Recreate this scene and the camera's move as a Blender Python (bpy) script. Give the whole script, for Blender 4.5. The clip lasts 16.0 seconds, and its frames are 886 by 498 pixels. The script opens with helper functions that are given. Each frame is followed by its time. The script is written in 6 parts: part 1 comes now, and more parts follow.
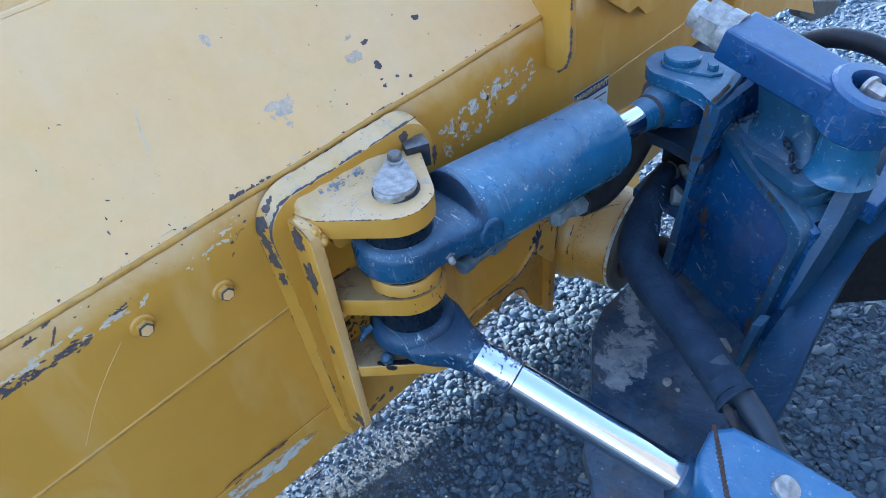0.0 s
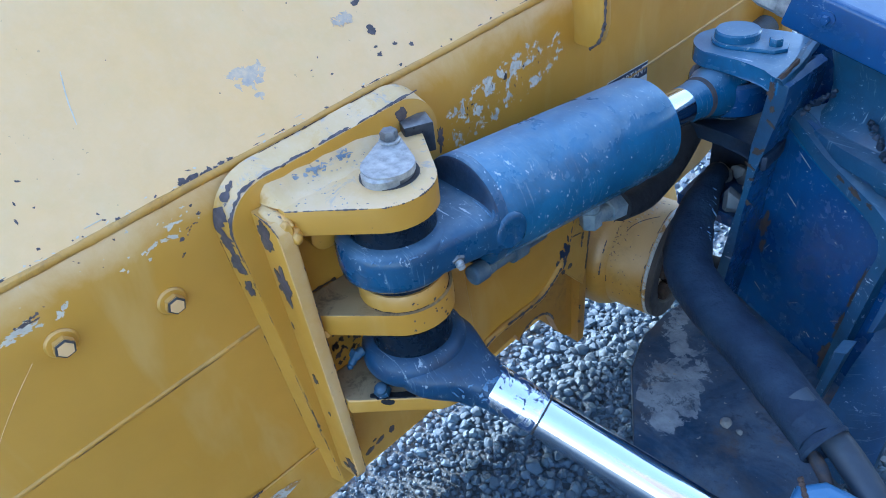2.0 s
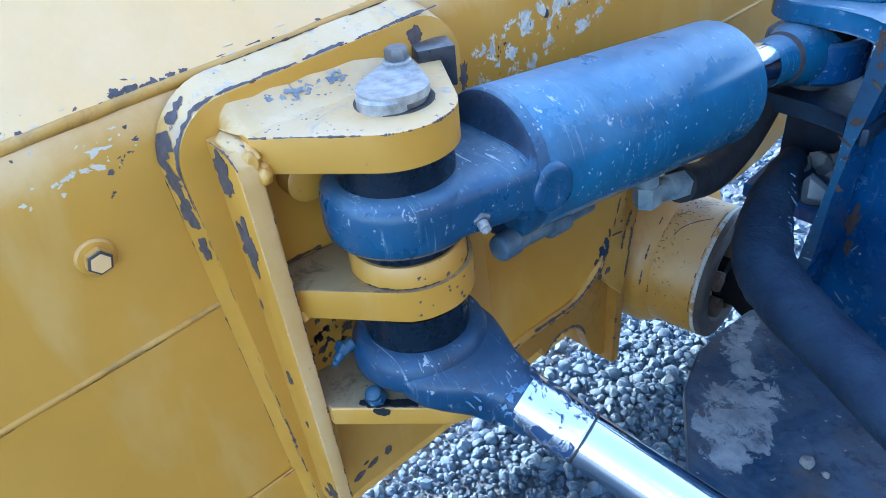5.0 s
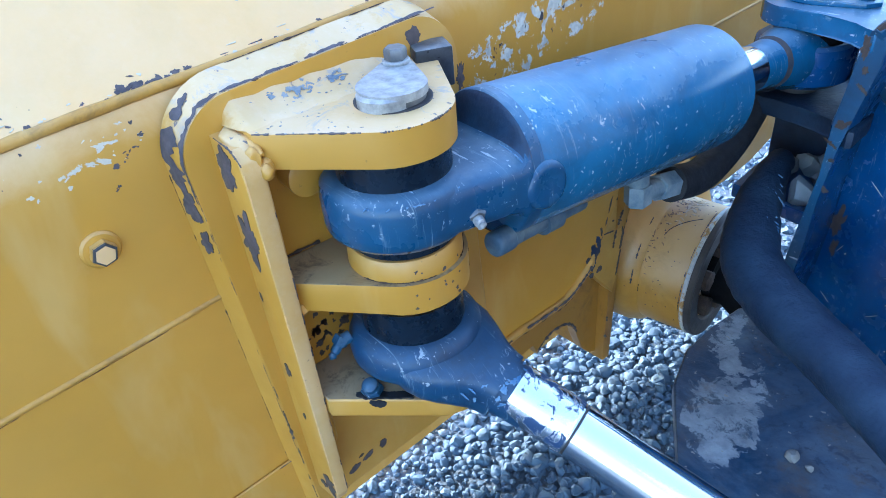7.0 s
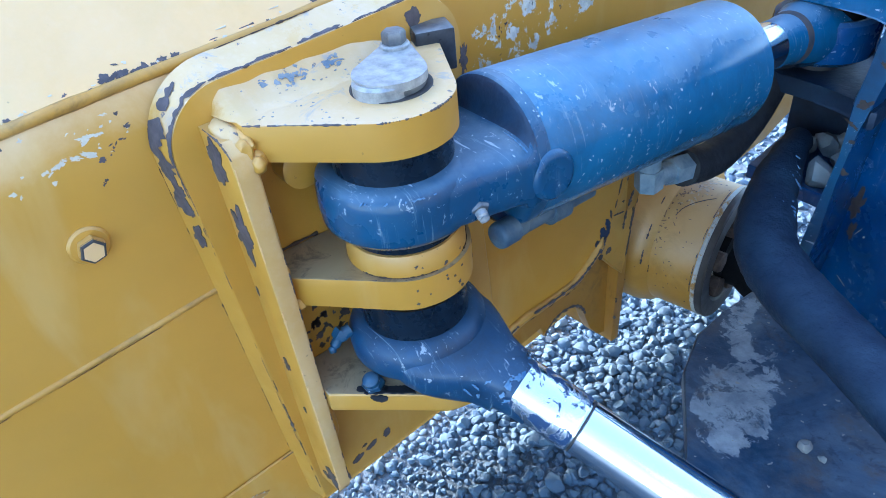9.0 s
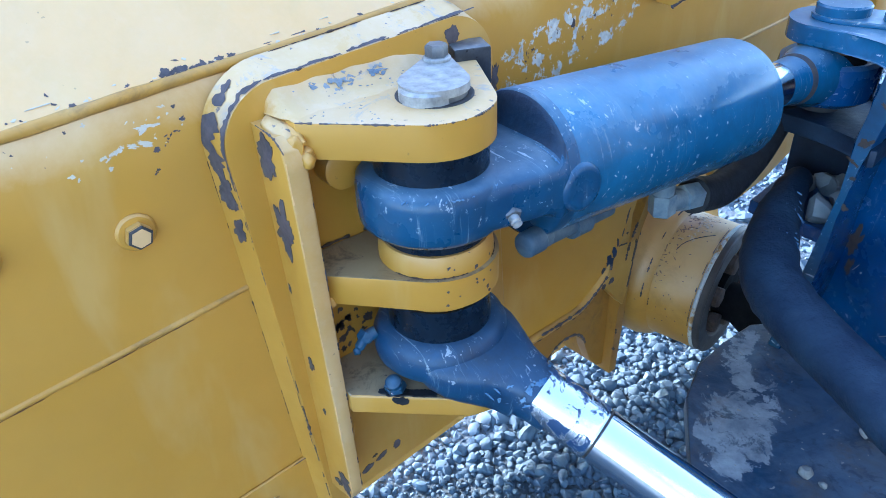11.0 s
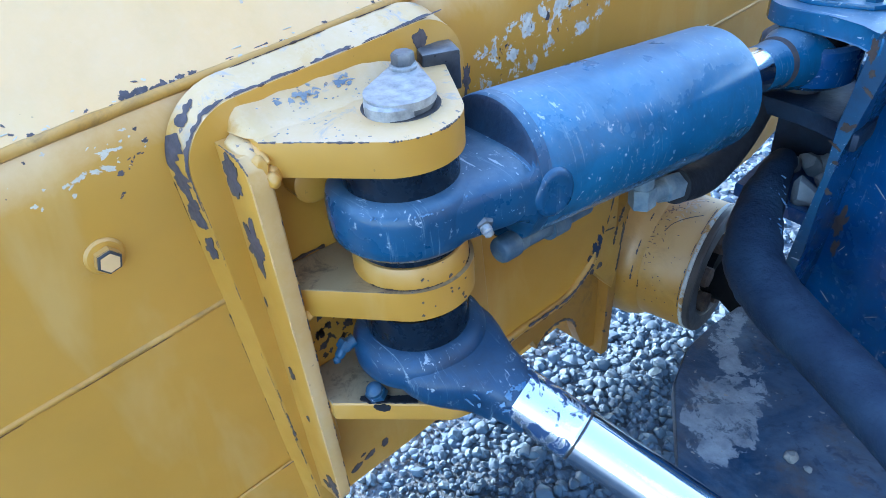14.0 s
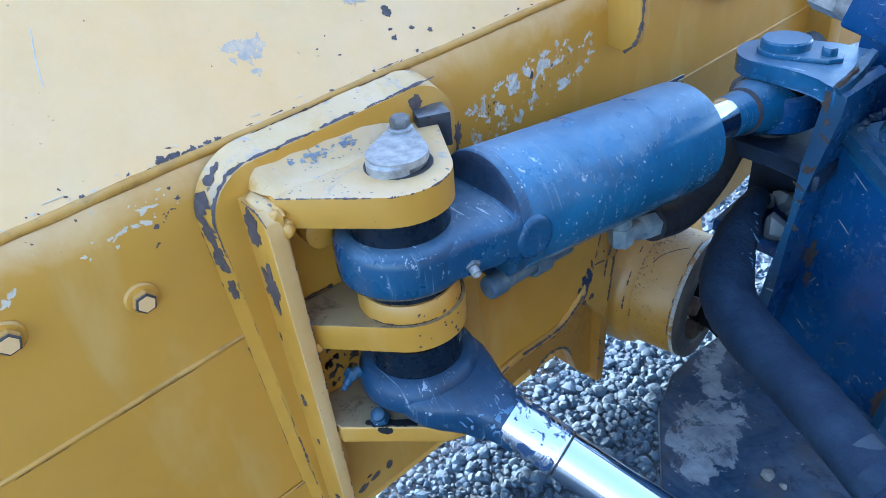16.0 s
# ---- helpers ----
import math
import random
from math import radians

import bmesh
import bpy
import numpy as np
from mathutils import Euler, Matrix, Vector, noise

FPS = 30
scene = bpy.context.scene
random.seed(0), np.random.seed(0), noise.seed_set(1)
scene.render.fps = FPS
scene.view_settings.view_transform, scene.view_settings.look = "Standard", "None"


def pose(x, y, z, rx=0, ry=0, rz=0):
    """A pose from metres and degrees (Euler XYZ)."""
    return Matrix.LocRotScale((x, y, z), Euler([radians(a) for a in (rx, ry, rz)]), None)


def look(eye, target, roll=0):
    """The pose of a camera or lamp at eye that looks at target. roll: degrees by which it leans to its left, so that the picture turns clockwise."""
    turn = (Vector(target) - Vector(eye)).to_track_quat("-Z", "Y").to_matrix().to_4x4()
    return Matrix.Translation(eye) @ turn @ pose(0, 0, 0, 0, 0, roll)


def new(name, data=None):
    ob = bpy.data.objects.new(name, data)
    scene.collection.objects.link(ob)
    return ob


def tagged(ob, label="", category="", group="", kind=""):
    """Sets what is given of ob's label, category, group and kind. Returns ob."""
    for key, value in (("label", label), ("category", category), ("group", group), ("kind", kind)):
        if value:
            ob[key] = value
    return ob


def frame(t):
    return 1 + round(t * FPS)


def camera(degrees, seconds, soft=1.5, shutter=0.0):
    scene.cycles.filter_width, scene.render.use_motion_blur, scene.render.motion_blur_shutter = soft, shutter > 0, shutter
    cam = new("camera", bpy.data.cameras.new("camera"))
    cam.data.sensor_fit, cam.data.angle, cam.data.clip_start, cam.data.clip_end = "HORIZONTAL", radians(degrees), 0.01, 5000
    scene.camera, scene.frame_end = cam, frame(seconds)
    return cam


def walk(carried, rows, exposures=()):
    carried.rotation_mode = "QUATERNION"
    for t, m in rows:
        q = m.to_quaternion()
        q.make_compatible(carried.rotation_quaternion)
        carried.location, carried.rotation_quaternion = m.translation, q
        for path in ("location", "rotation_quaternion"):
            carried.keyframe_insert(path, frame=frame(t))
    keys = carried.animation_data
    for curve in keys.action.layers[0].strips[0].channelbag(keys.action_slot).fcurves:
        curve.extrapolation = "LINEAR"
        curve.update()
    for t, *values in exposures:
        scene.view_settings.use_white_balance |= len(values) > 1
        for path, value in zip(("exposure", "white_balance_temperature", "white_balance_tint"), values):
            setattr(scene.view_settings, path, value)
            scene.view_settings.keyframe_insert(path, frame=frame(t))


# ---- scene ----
cam = camera(65.2, 16.0, soft=0.9)
PATH = [
    (0, (0.585, -0.408, 1.364), (-0.591, 0.556, 0.065), -6.7),
    (0.5, (0.551, -0.379, 1.308), (-0.662, 0.586, 0.044), -7.6),
    (1, (0.535, -0.349, 1.262), (-0.712, 0.612, 0.03), -8.4),
    (1.5, (0.511, -0.331, 1.225), (-0.743, 0.641, 0.008), -8.3),
    (2, (0.504, -0.325, 1.212), (-0.763, 0.645, 0.007), -7.9),
    (2.5, (0.477, -0.308, 1.156), (-0.83, 0.686, 0.015), -7.4),
    (3, (0.432, -0.284, 1.098), (-0.907, 0.718, 0.001), -6.6),
    (3.5, (0.415, -0.267, 1.071), (-0.921, 0.727, -0.037), -6.6),
    (4, (0.411, -0.257, 1.055), (-0.928, 0.716, -0.067), -6.9),
    (6.5, (0.416, -0.277, 1.06), (-0.904, 0.713, -0.071), -5.5),
    (7, (0.421, -0.276, 1.061), (-0.899, 0.717, -0.067), -5.5),
    (7.5, (0.422, -0.271, 1.06), (-0.903, 0.705, -0.078), -5.9),
    (8, (0.41, -0.253, 1.059), (-0.905, 0.696, -0.112), -6.6),
    (8.5, (0.401, -0.244, 1.062), (-0.907, 0.685, -0.132), -6.8),
    (9, (0.403, -0.252, 1.063), (-0.9, 0.682, -0.133), -6.4),
    (9.2, (0.398, -0.262, 1.049), (-0.901, 0.686, -0.14), -5.3),
    (11.5, (0.415, -0.307, 1.055), (-0.91, 0.717, -0.039), -2.8),
    (12, (0.43, -0.297, 1.078), (-0.906, 0.698, -0.028), -4.0),
    (12.5, (0.419, -0.269, 1.083), (-0.906, 0.68, -0.077), -5.7),
    (13, (0.418, -0.258, 1.089), (-0.907, 0.671, -0.087), -6.4),
    (13.5, (0.4, -0.261, 1.1), (-0.889, 0.69, -0.097), -5.9),
    (14, (0.405, -0.274, 1.076), (-0.885, 0.711, -0.092), -4.9),
    (14.5, (0.38, -0.261, 1.031), (-0.863, 0.731, -0.182), -3.7),
    (15, (0.403, -0.266, 1.065), (-0.875, 0.73, -0.108), -4.8),
    (15.5, (0.453, -0.285, 1.125), (-0.881, 0.709, 0.015), -6.3),
    (16, (0.458, -0.297, 1.127), (-0.879, 0.704, 0.027), -5.9),
]
EXPOSURES = [(0.0, 2.60, 5700, 10), (3.5, 2.95, 5450, 9), (7.0, 3.20, 5450, 9), (9.0, 3.19, 5400, 9), (11.5, 3.13, 5400, 9), (13.5, 3.13, 5400, 9), (14.5, 3.20, 5450, 9), (15.0, 3.26, 5450, 9), (16.0, 2.94, 5550, 9)]
walk(cam, [(t, look(eye, target, roll)) for t, eye, target, roll in PATH], EXPOSURES)
# ---- world, sun ----
world = bpy.data.worlds.new("world")
scene.world = world
world.use_nodes = True
wn = world.node_tree.nodes
sky = wn.new("ShaderNodeTexSky")
sky.sky_type, sky.sun_disc = 'NISHITA', False
SUN_EL, SUN_AZ = 24.0, 260.0
sky.sun_elevation, sky.sun_rotation = radians(SUN_EL), radians(SUN_AZ)
world.node_tree.links.new(sky.outputs[0], wn["Background"].inputs[0])
wn["Background"].inputs[1].default_value = 0.15
sun_data = bpy.data.lights.new("sun", 'SUN')
sun_data.energy, sun_data.angle, sun_data.color = 2.0, radians(1.5), (1.0, 0.93, 0.82)
sun = new("sun", sun_data)
az, el = radians(SUN_AZ), radians(SUN_EL)
sun_dir = Vector((math.sin(az) * math.cos(el), math.cos(az) * math.cos(el), math.sin(el)))
sun.matrix_world = look(sun_dir * 20, (0, 0, 0))

# ---- materials ----
class Nodes:
    """A short way to wire a material."""
    def __init__(self, name):
        self.mat = bpy.data.materials.new(name)
        self.mat.use_nodes = True
        self.t = self.mat.node_tree
        self.b = self.t.nodes["Principled BSDF"]
        self.co = self.t.nodes.new("ShaderNodeTexCoord").outputs["Object"]

    def link(self, a, b):
        self.t.links.new(a, b)

    def noise(self, scale, detail=4.0, rough=0.6, distort=0.0, co=None):
        n = self.t.nodes.new("ShaderNodeTexNoise")
        n.inputs["Scale"].default_value, n.inputs["Detail"].default_value = scale, detail
        n.inputs["Roughness"].default_value, n.inputs["Distortion"].default_value = rough, distort
        self.link(co or self.co, n.inputs["Vector"])
        return n.outputs["Fac"]

    def stretch(self, sx, sy, sz, rot=(0, 0, 0)):
        m = self.t.nodes.new("ShaderNodeMapping")
        m.inputs["Scale"].default_value = (sx, sy, sz)
        m.inputs["Rotation"].default_value = [radians(a) for a in rot]
        self.link(self.co, m.inputs["Vector"])
        return m.outputs["Vector"]

    def ramp(self, fac, lo, hi, a=0.0, b=1.0):
        n = self.t.nodes.new("ShaderNodeMapRange")
        n.inputs["From Min"].default_value, n.inputs["From Max"].default_value = lo, hi
        n.inputs["To Min"].default_value, n.inputs["To Max"].default_value = a, b
        self.link(fac, n.inputs["Value"])
        return n.outputs["Result"]

    def mix(self, fac, a, b):
        n = self.t.nodes.new("ShaderNodeMix")
        n.data_type = 'RGBA'
        for sock, v in ((n.inputs["Factor"], fac), (n.inputs["A"], a), (n.inputs["B"], b)):
            if isinstance(v, (tuple, float, int)):
                sock.default_value = v
            else:
                self.link(v, sock)
        return n.outputs["Result"]

    def mul(self, a, b):
        n = self.t.nodes.new("ShaderNodeMath")
        n.operation = 'MULTIPLY'
        for sock, v in zip(n.inputs, (a, b)):
            if isinstance(v, (float, int)):
                sock.default_value = v
            else:
                self.link(v, sock)
        return n.outputs[0]

    def set(self, color=None, rough=None, metal=None, bump=None, strength=0.3, dist=0.002, coat=None):
        for key, v in (("Base Color", color), ("Roughness", rough), ("Metallic", metal), ("Coat Weight", coat)):
            if v is None:
                continue
            if isinstance(v, (tuple, float, int)):
                self.b.inputs[key].default_value = v
            else:
                self.link(v, self.b.inputs[key])
        if bump is not None:
            n = self.t.nodes.new("ShaderNodeBump")
            n.inputs["Strength"].default_value, n.inputs["Distance"].default_value = strength, dist
            self.link(bump, n.inputs["Height"])
            self.link(n.outputs[0], self.b.inputs["Normal"])
        return self.mat


def upward(n):
    """How far a face looks up."""
    axis = n.t.nodes.new("ShaderNodeSeparateXYZ")
    n.link(n.t.nodes.new("ShaderNodeNewGeometry").outputs["Normal"], axis.inputs[0])
    return axis.outputs[2]


def add(n, a, b):
    m = n.t.nodes.new("ShaderNodeMath")
    for sock, v in zip(m.inputs, (a, b)):
        if isinstance(v, (float, int)):
            sock.default_value = v
        else:
            n.link(v, sock)
    return m.outputs[0]


def yellow_paint(name, base, fade, dust=0.0, speck=0.0, smudge=0.0, spatter=False, film=0.0, grime=0.0):
    """Worn yellow machine paint: cloudy fading, settled pale dust, top light paled in, small dark chips, runs and
    grime.
    """
    n = Nodes(name)
    col = n.mix(n.ramp(n.noise(4, 4), 0.35, 0.7), base, fade)
    col = n.mix(n.mul(n.ramp(n.noise(26, 6, 0.7), 0.42, 0.75), 0.14), col, (0.34, 0.20, 0.04, 1))
    wipe = n.mul(n.ramp(n.noise(5, 4, 0.55, 0.6, co=n.stretch(2.4, 2.4, 0.8, (12, 0, 0))), 0.52, 0.68), 0.30)
    col = n.mix(wipe, col, (0.62, 0.43, 0.17, 1))
    if dust:
        col = n.mix(n.mul(n.ramp(n.noise(9, 6, 0.6, 0.5), 0.3, 0.66), dust), col, (0.68, 0.52, 0.36, 1))
        col = n.mix(n.mul(n.ramp(n.noise(90, 5, 0.7), 0.5, 0.7), dust * 0.3), col, (0.70, 0.57, 0.44, 1))
    # upward faces paled: settled dust together with top light put into the colour
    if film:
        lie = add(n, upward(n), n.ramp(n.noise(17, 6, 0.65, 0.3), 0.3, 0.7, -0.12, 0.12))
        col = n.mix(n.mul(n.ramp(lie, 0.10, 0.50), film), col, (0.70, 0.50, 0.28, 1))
    if grime:
        soot = n.mul(n.ramp(n.noise(22, 8, 0.74, 0.6), 0.50, 0.62), n.ramp(n.noise(7, 3), 0.36, 0.56))
        col = n.mix(n.mul(soot, grime), col, (0.075, 0.052, 0.035, 1))
        stain = n.ramp(n.noise(11, 6, 0.7, 0.8), 0.52, 0.72)
        col = n.mix(n.mul(stain, grime * 0.45), col, (0.24, 0.115, 0.03, 1))
    if speck:
        chip = n.mul(n.ramp(n.noise(150, 2, 0.5), 0.735, 0.745), n.ramp(n.noise(9, 2), 0.50, 0.58))
        col = n.mix(n.mul(chip, speck), col, (0.035, 0.025, 0.03, 1))
    if smudge:
        col = n.mix(n.mul(n.ramp(n.noise(26, 7, 0.72, 0.9), 0.56, 0.64), smudge * 0.7), col, (0.30, 0.29, 0.28, 1))
        col = n.mix(n.mul(n.ramp(n.noise(18, 7, 0.75, 0.6, co=n.stretch(1, 1, 1, (40, 10, 70))), 0.57, 0.62), smudge * 0.5), col, base)
        col = n.mix(n.mul(n.ramp(n.noise(120, 3, 0.6), 0.66, 0.70), smudge), col, (0.13, 0.11, 0.11, 1))
        loose = add(n, upward(n), n.ramp(n.noise(30, 6, 0.7, 0.4), 0.3, 0.7, -0.3, 0.3))
        col = n.mix(n.ramp(loose, 0.30, 0.62), (0.49, 0.25, 0.032, 1), col)  # dust slides off steep faces
    if spatter:
        axis = n.t.nodes.new("ShaderNodeSeparateXYZ")
        n.link(n.t.nodes.new("ShaderNodeNewGeometry").outputs["Position"], axis.inputs[0])
        y, z = axis.outputs[1], axis.outputs[2]
        slant = add(n, z, n.mul(y, -0.19))
        band = n.mul(n.ramp(slant, 0.720, 0.765), n.ramp(slant, 0.825, 0.790))
        near = n.mul(band, n.mul(n.ramp(y, 0.14, 0.20), n.ramp(y, 0.43, 0.34)))
        lump = n.mul(n.noise(62, 8, 0.68, 0.25), n.ramp(near, 0, 0.6, 0.55, 1.0))
        col = n.mix(n.ramp(lump, 0.525, 0.55), col, n.mix(n.ramp(n.noise(110, 4), 0.35, 0.65), (0.38, 0.37, 0.34, 1), (0.64, 0.61, 0.54, 1)))
        dark = n.ramp(n.mul(n.noise(80, 4, 0.55, 0.2, co=n.stretch(1, 1, 1, (30, 60, 20))), n.ramp(near, 0, 1, 0.55, 1.0)), 0.63, 0.645)
        col = n.mix(dark, col, (0.05, 0.04, 0.045, 1))
    rough = n.ramp(n.noise(20, 4), 0.3, 0.7, 0.32, 0.52)
    return n.set(col, rough, 0.0, add(n, n.noise(160, 3), n.mul(n.noise(14, 3), 0.8)), 0.07, 0.0012)


def blue_paint(name, base, worn, wear=0.5, rough=(0.3, 0.5), scratch=0.8, dust=0.34, soot=0.4):
    """Blue machine paint with dust and painted sky sheen on top, hoop scratches, flecks of bare metal and grime."""
    n = Nodes(name)
    col = n.mix(n.ramp(n.noise(7, 5), 0.3, 0.7), base, worn)
    col = n.mix(n.mul(n.ramp(n.noise(24, 7, 0.72, 0.4), 0.45, 0.75), soot), col, (0.010, 0.014, 0.024, 1))
    # film on upward faces: dust, plus the sky's reflection put into the colour
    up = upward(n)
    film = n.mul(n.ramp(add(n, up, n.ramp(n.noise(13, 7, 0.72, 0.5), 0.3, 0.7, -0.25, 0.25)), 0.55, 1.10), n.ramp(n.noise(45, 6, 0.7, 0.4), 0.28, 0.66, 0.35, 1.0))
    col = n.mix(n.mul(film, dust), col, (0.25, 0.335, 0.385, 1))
    hoop = n.mul(n.ramp(n.noise(3.0, 7, 0.72, 0.35, co=n.stretch(5, 95, 5)), 0.58, 0.66), n.ramp(n.noise(9, 5, 0.65), 0.45, 0.58))
    col = n.mix(n.mul(hoop, 0.75 * wear), col, (0.30, 0.38, 0.42, 1))
    scuff = n.mul(n.ramp(n.noise(95, 7, 0.72, 0.9, co=n.stretch(1, 1.6, 1)), 0.595, 0.64), n.ramp(n.noise(14, 5, 0.7), 0.50, 0.58))
    col = n.mix(n.mul(scuff, wear), col, (0.40, 0.46, 0.50, 1))
    line = n.mul(n.ramp(n.noise(30, 3, 0.5, 0.3, co=n.stretch(1, 5, 5, (20, 35, 60))), 0.69, 0.70), n.ramp(n.noise(16, 2), 0.5, 0.55))
    col = n.mix(n.mul(line, scratch), col, (0.5, 0.55, 0.60, 1))
    dot = n.ramp(n.noise(170, 2, 0.5), 0.735, 0.75)
    col = n.mix(n.mul(dot, scratch), col, (0.50, 0.55, 0.58, 1))
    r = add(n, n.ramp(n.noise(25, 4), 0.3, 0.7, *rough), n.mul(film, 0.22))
    grain = add(n, n.noise(45, 3), n.mul(n.noise(170, 4), 0.4))
    return n.set(col, r, 0.0, grain, 0.14, 0.0015)


def plain(name, a, b, scale=40, rough=(0.5, 0.7), metal=0.0, bump=0.2, bscale=200, dist=0.001):
    n = Nodes(name)
    col = n.mix(n.ramp(n.noise(scale, 5, 0.65), 0.35, 0.68), a, b)
    return n.set(col, n.ramp(n.noise(scale * 1.7, 4), 0.3, 0.7, *rough), metal, n.noise(bscale, 4), bump, dist)


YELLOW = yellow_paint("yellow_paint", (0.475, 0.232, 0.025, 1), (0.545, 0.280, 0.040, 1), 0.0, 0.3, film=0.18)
# paler yellow: fading and dust, with the sky's sheen put into the colour
YELLOW_PALE = yellow_paint("yellow_paint_pale", (0.715, 0.418, 0.155, 1), (0.72, 0.446, 0.190, 1), 0.22, 0.3)
YELLOW_CAKED = yellow_paint("yellow_paint_caked", (0.56, 0.32, 0.085, 1), (0.60, 0.40, 0.18, 1), 0.48, 0.0, 0.95)
YELLOW_SEAM = yellow_paint("yellow_paint_seam", (0.43, 0.205, 0.027, 1), (0.53, 0.29, 0.06, 1), 0.0, 0.3, grime=0.4)
# grime, plus the shade low on the blade put into a darker base
YELLOW_GRIMY_SHADED = yellow_paint("yellow_paint_grimy_shaded", (0.325, 0.145, 0.018, 1), (0.385, 0.185, 0.028, 1), 0.0, 1.0, film=0.05, grime=0.42)
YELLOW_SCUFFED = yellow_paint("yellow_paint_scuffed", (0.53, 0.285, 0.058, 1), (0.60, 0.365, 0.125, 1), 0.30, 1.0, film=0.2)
# base lowered too, for the shade that lies under the cylinders
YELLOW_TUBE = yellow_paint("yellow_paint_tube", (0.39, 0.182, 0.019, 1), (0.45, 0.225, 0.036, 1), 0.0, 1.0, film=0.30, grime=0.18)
YELLOW_SILTY = yellow_paint("yellow_paint_silty", (0.32, 0.215, 0.085, 1), (0.31, 0.24, 0.15, 1), 0.14, 1.0, grime=0.8)
YELLOW_SPATTERED = yellow_paint("yellow_paint_spattered", (0.475, 0.232, 0.025, 1), (0.535, 0.272, 0.038, 1), 0.0, 0.0, 0.0, True, 0.85)
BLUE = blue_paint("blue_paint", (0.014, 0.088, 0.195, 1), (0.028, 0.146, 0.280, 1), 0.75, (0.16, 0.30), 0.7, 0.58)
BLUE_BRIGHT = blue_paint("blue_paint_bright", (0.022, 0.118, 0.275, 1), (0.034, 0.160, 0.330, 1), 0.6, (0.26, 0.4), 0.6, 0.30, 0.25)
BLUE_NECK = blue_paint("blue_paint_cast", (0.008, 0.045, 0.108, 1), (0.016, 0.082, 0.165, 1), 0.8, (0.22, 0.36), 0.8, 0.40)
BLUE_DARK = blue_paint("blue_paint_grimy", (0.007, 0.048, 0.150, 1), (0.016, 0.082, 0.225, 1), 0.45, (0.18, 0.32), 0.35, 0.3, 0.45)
BLACK_SEAL = plain("black_seal", (0.003, 0.007, 0.014, 1), (0.007, 0.016, 0.030, 1), 60, (0.22, 0.36))
BLACK_SEAL.node_tree.nodes["Principled BSDF"].inputs["Specular IOR Level"].default_value = 0.3
RUBBER = plain("rubber", (0.006, 0.007, 0.009, 1), (0.014, 0.016, 0.021, 1), 50, (0.5, 0.7), 0, 0.4, 300)
CHROME = plain("chrome", (0.90, 0.88, 0.86, 1), (0.84, 0.83, 0.82, 1), 20, (0.1, 0.16), 1.0, 0.02, 400)
n = Nodes("chrome_overspray")
blot = n.mul(n.ramp(n.noise(38, 5, 0.7, 0.8), 0.50, 0.54), 1.0)
CHROME_WORN = n.set(n.mix(blot, (0.86, 0.85, 0.84, 1), (0.02, 0.05, 0.12, 1)), n.ramp(blot, 0, 1, 0.16, 0.5), n.ramp(blot, 0, 1, 1.0, 0.0), n.noise(120, 4), 0.1, 0.001)
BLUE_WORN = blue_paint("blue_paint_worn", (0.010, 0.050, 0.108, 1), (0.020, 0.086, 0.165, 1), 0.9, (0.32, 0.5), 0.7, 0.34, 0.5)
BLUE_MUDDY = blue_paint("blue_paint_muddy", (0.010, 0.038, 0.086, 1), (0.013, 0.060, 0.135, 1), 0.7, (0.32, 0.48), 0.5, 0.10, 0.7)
# grey of the unseen hull, chosen for the bounce light it gives
HULL = plain("hull_paint", (0.085, 0.083, 0.079, 1), (0.115, 0.111, 0.104, 1), 3, (0.5, 0.7))
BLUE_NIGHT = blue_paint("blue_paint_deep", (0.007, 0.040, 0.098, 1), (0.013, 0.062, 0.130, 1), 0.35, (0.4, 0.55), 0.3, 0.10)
KEEPER = plain("keeper_steel", (0.020, 0.026, 0.036, 1), (0.055, 0.062, 0.075, 1), 50, (0.25, 0.45), 0.3, 0.3, 150)
STEEL = plain("zinc_steel", (0.46, 0.45, 0.43, 1), (0.20, 0.205, 0.205, 1), 70, (0.34, 0.52), 0.3, 0.35, 150)
STEEL_MID = plain("weathered_steel", (0.20, 0.20, 0.20, 1), (0.10, 0.105, 0.115, 1), 60, (0.35, 0.55), 0.5, 0.3, 150)
STEEL_DARK = plain("dark_steel", (0.05, 0.05, 0.055, 1), (0.10, 0.09, 0.085, 1), 35, (0.5, 0.7), 0.5, 0.4, 120)
CHIP = plain("bare_primer", (0.050, 0.040, 0.043, 1), (0.105, 0.082, 0.083, 1), 90, (0.6, 0.8), 0.0, 0.4, 200)
SCRAPE = plain("pale_scrape", (0.46, 0.40, 0.31, 1), (0.62, 0.54, 0.41, 1), 80, (0.6, 0.8))
GREYPATCH = plain("worn_grey", (0.36, 0.31, 0.26, 1), (0.58, 0.42, 0.27, 1), 130, (0.7, 0.85), 0.0, 0.4, 250)
n = Nodes("dirty_deck")
film = n.ramp(n.noise(7, 6, 0.7, 0.6), 0.36, 0.62)
col = n.mix(n.mul(film, 0.55), n.mix(n.ramp(n.noise(40, 5), 0.4, 0.7), (0.010, 0.036, 0.080, 1), (0.022, 0.066, 0.125, 1)), (0.175, 0.210, 0.250, 1))
col = n.mix(n.mul(n.ramp(n.noise(11, 5, 0.65, 0.3), 0.46, 0.66), 0.6), col, (0.082, 0.070, 0.056, 1))
place = n.t.nodes.new("ShaderNodeNewGeometry").outputs["Position"]
bare = None
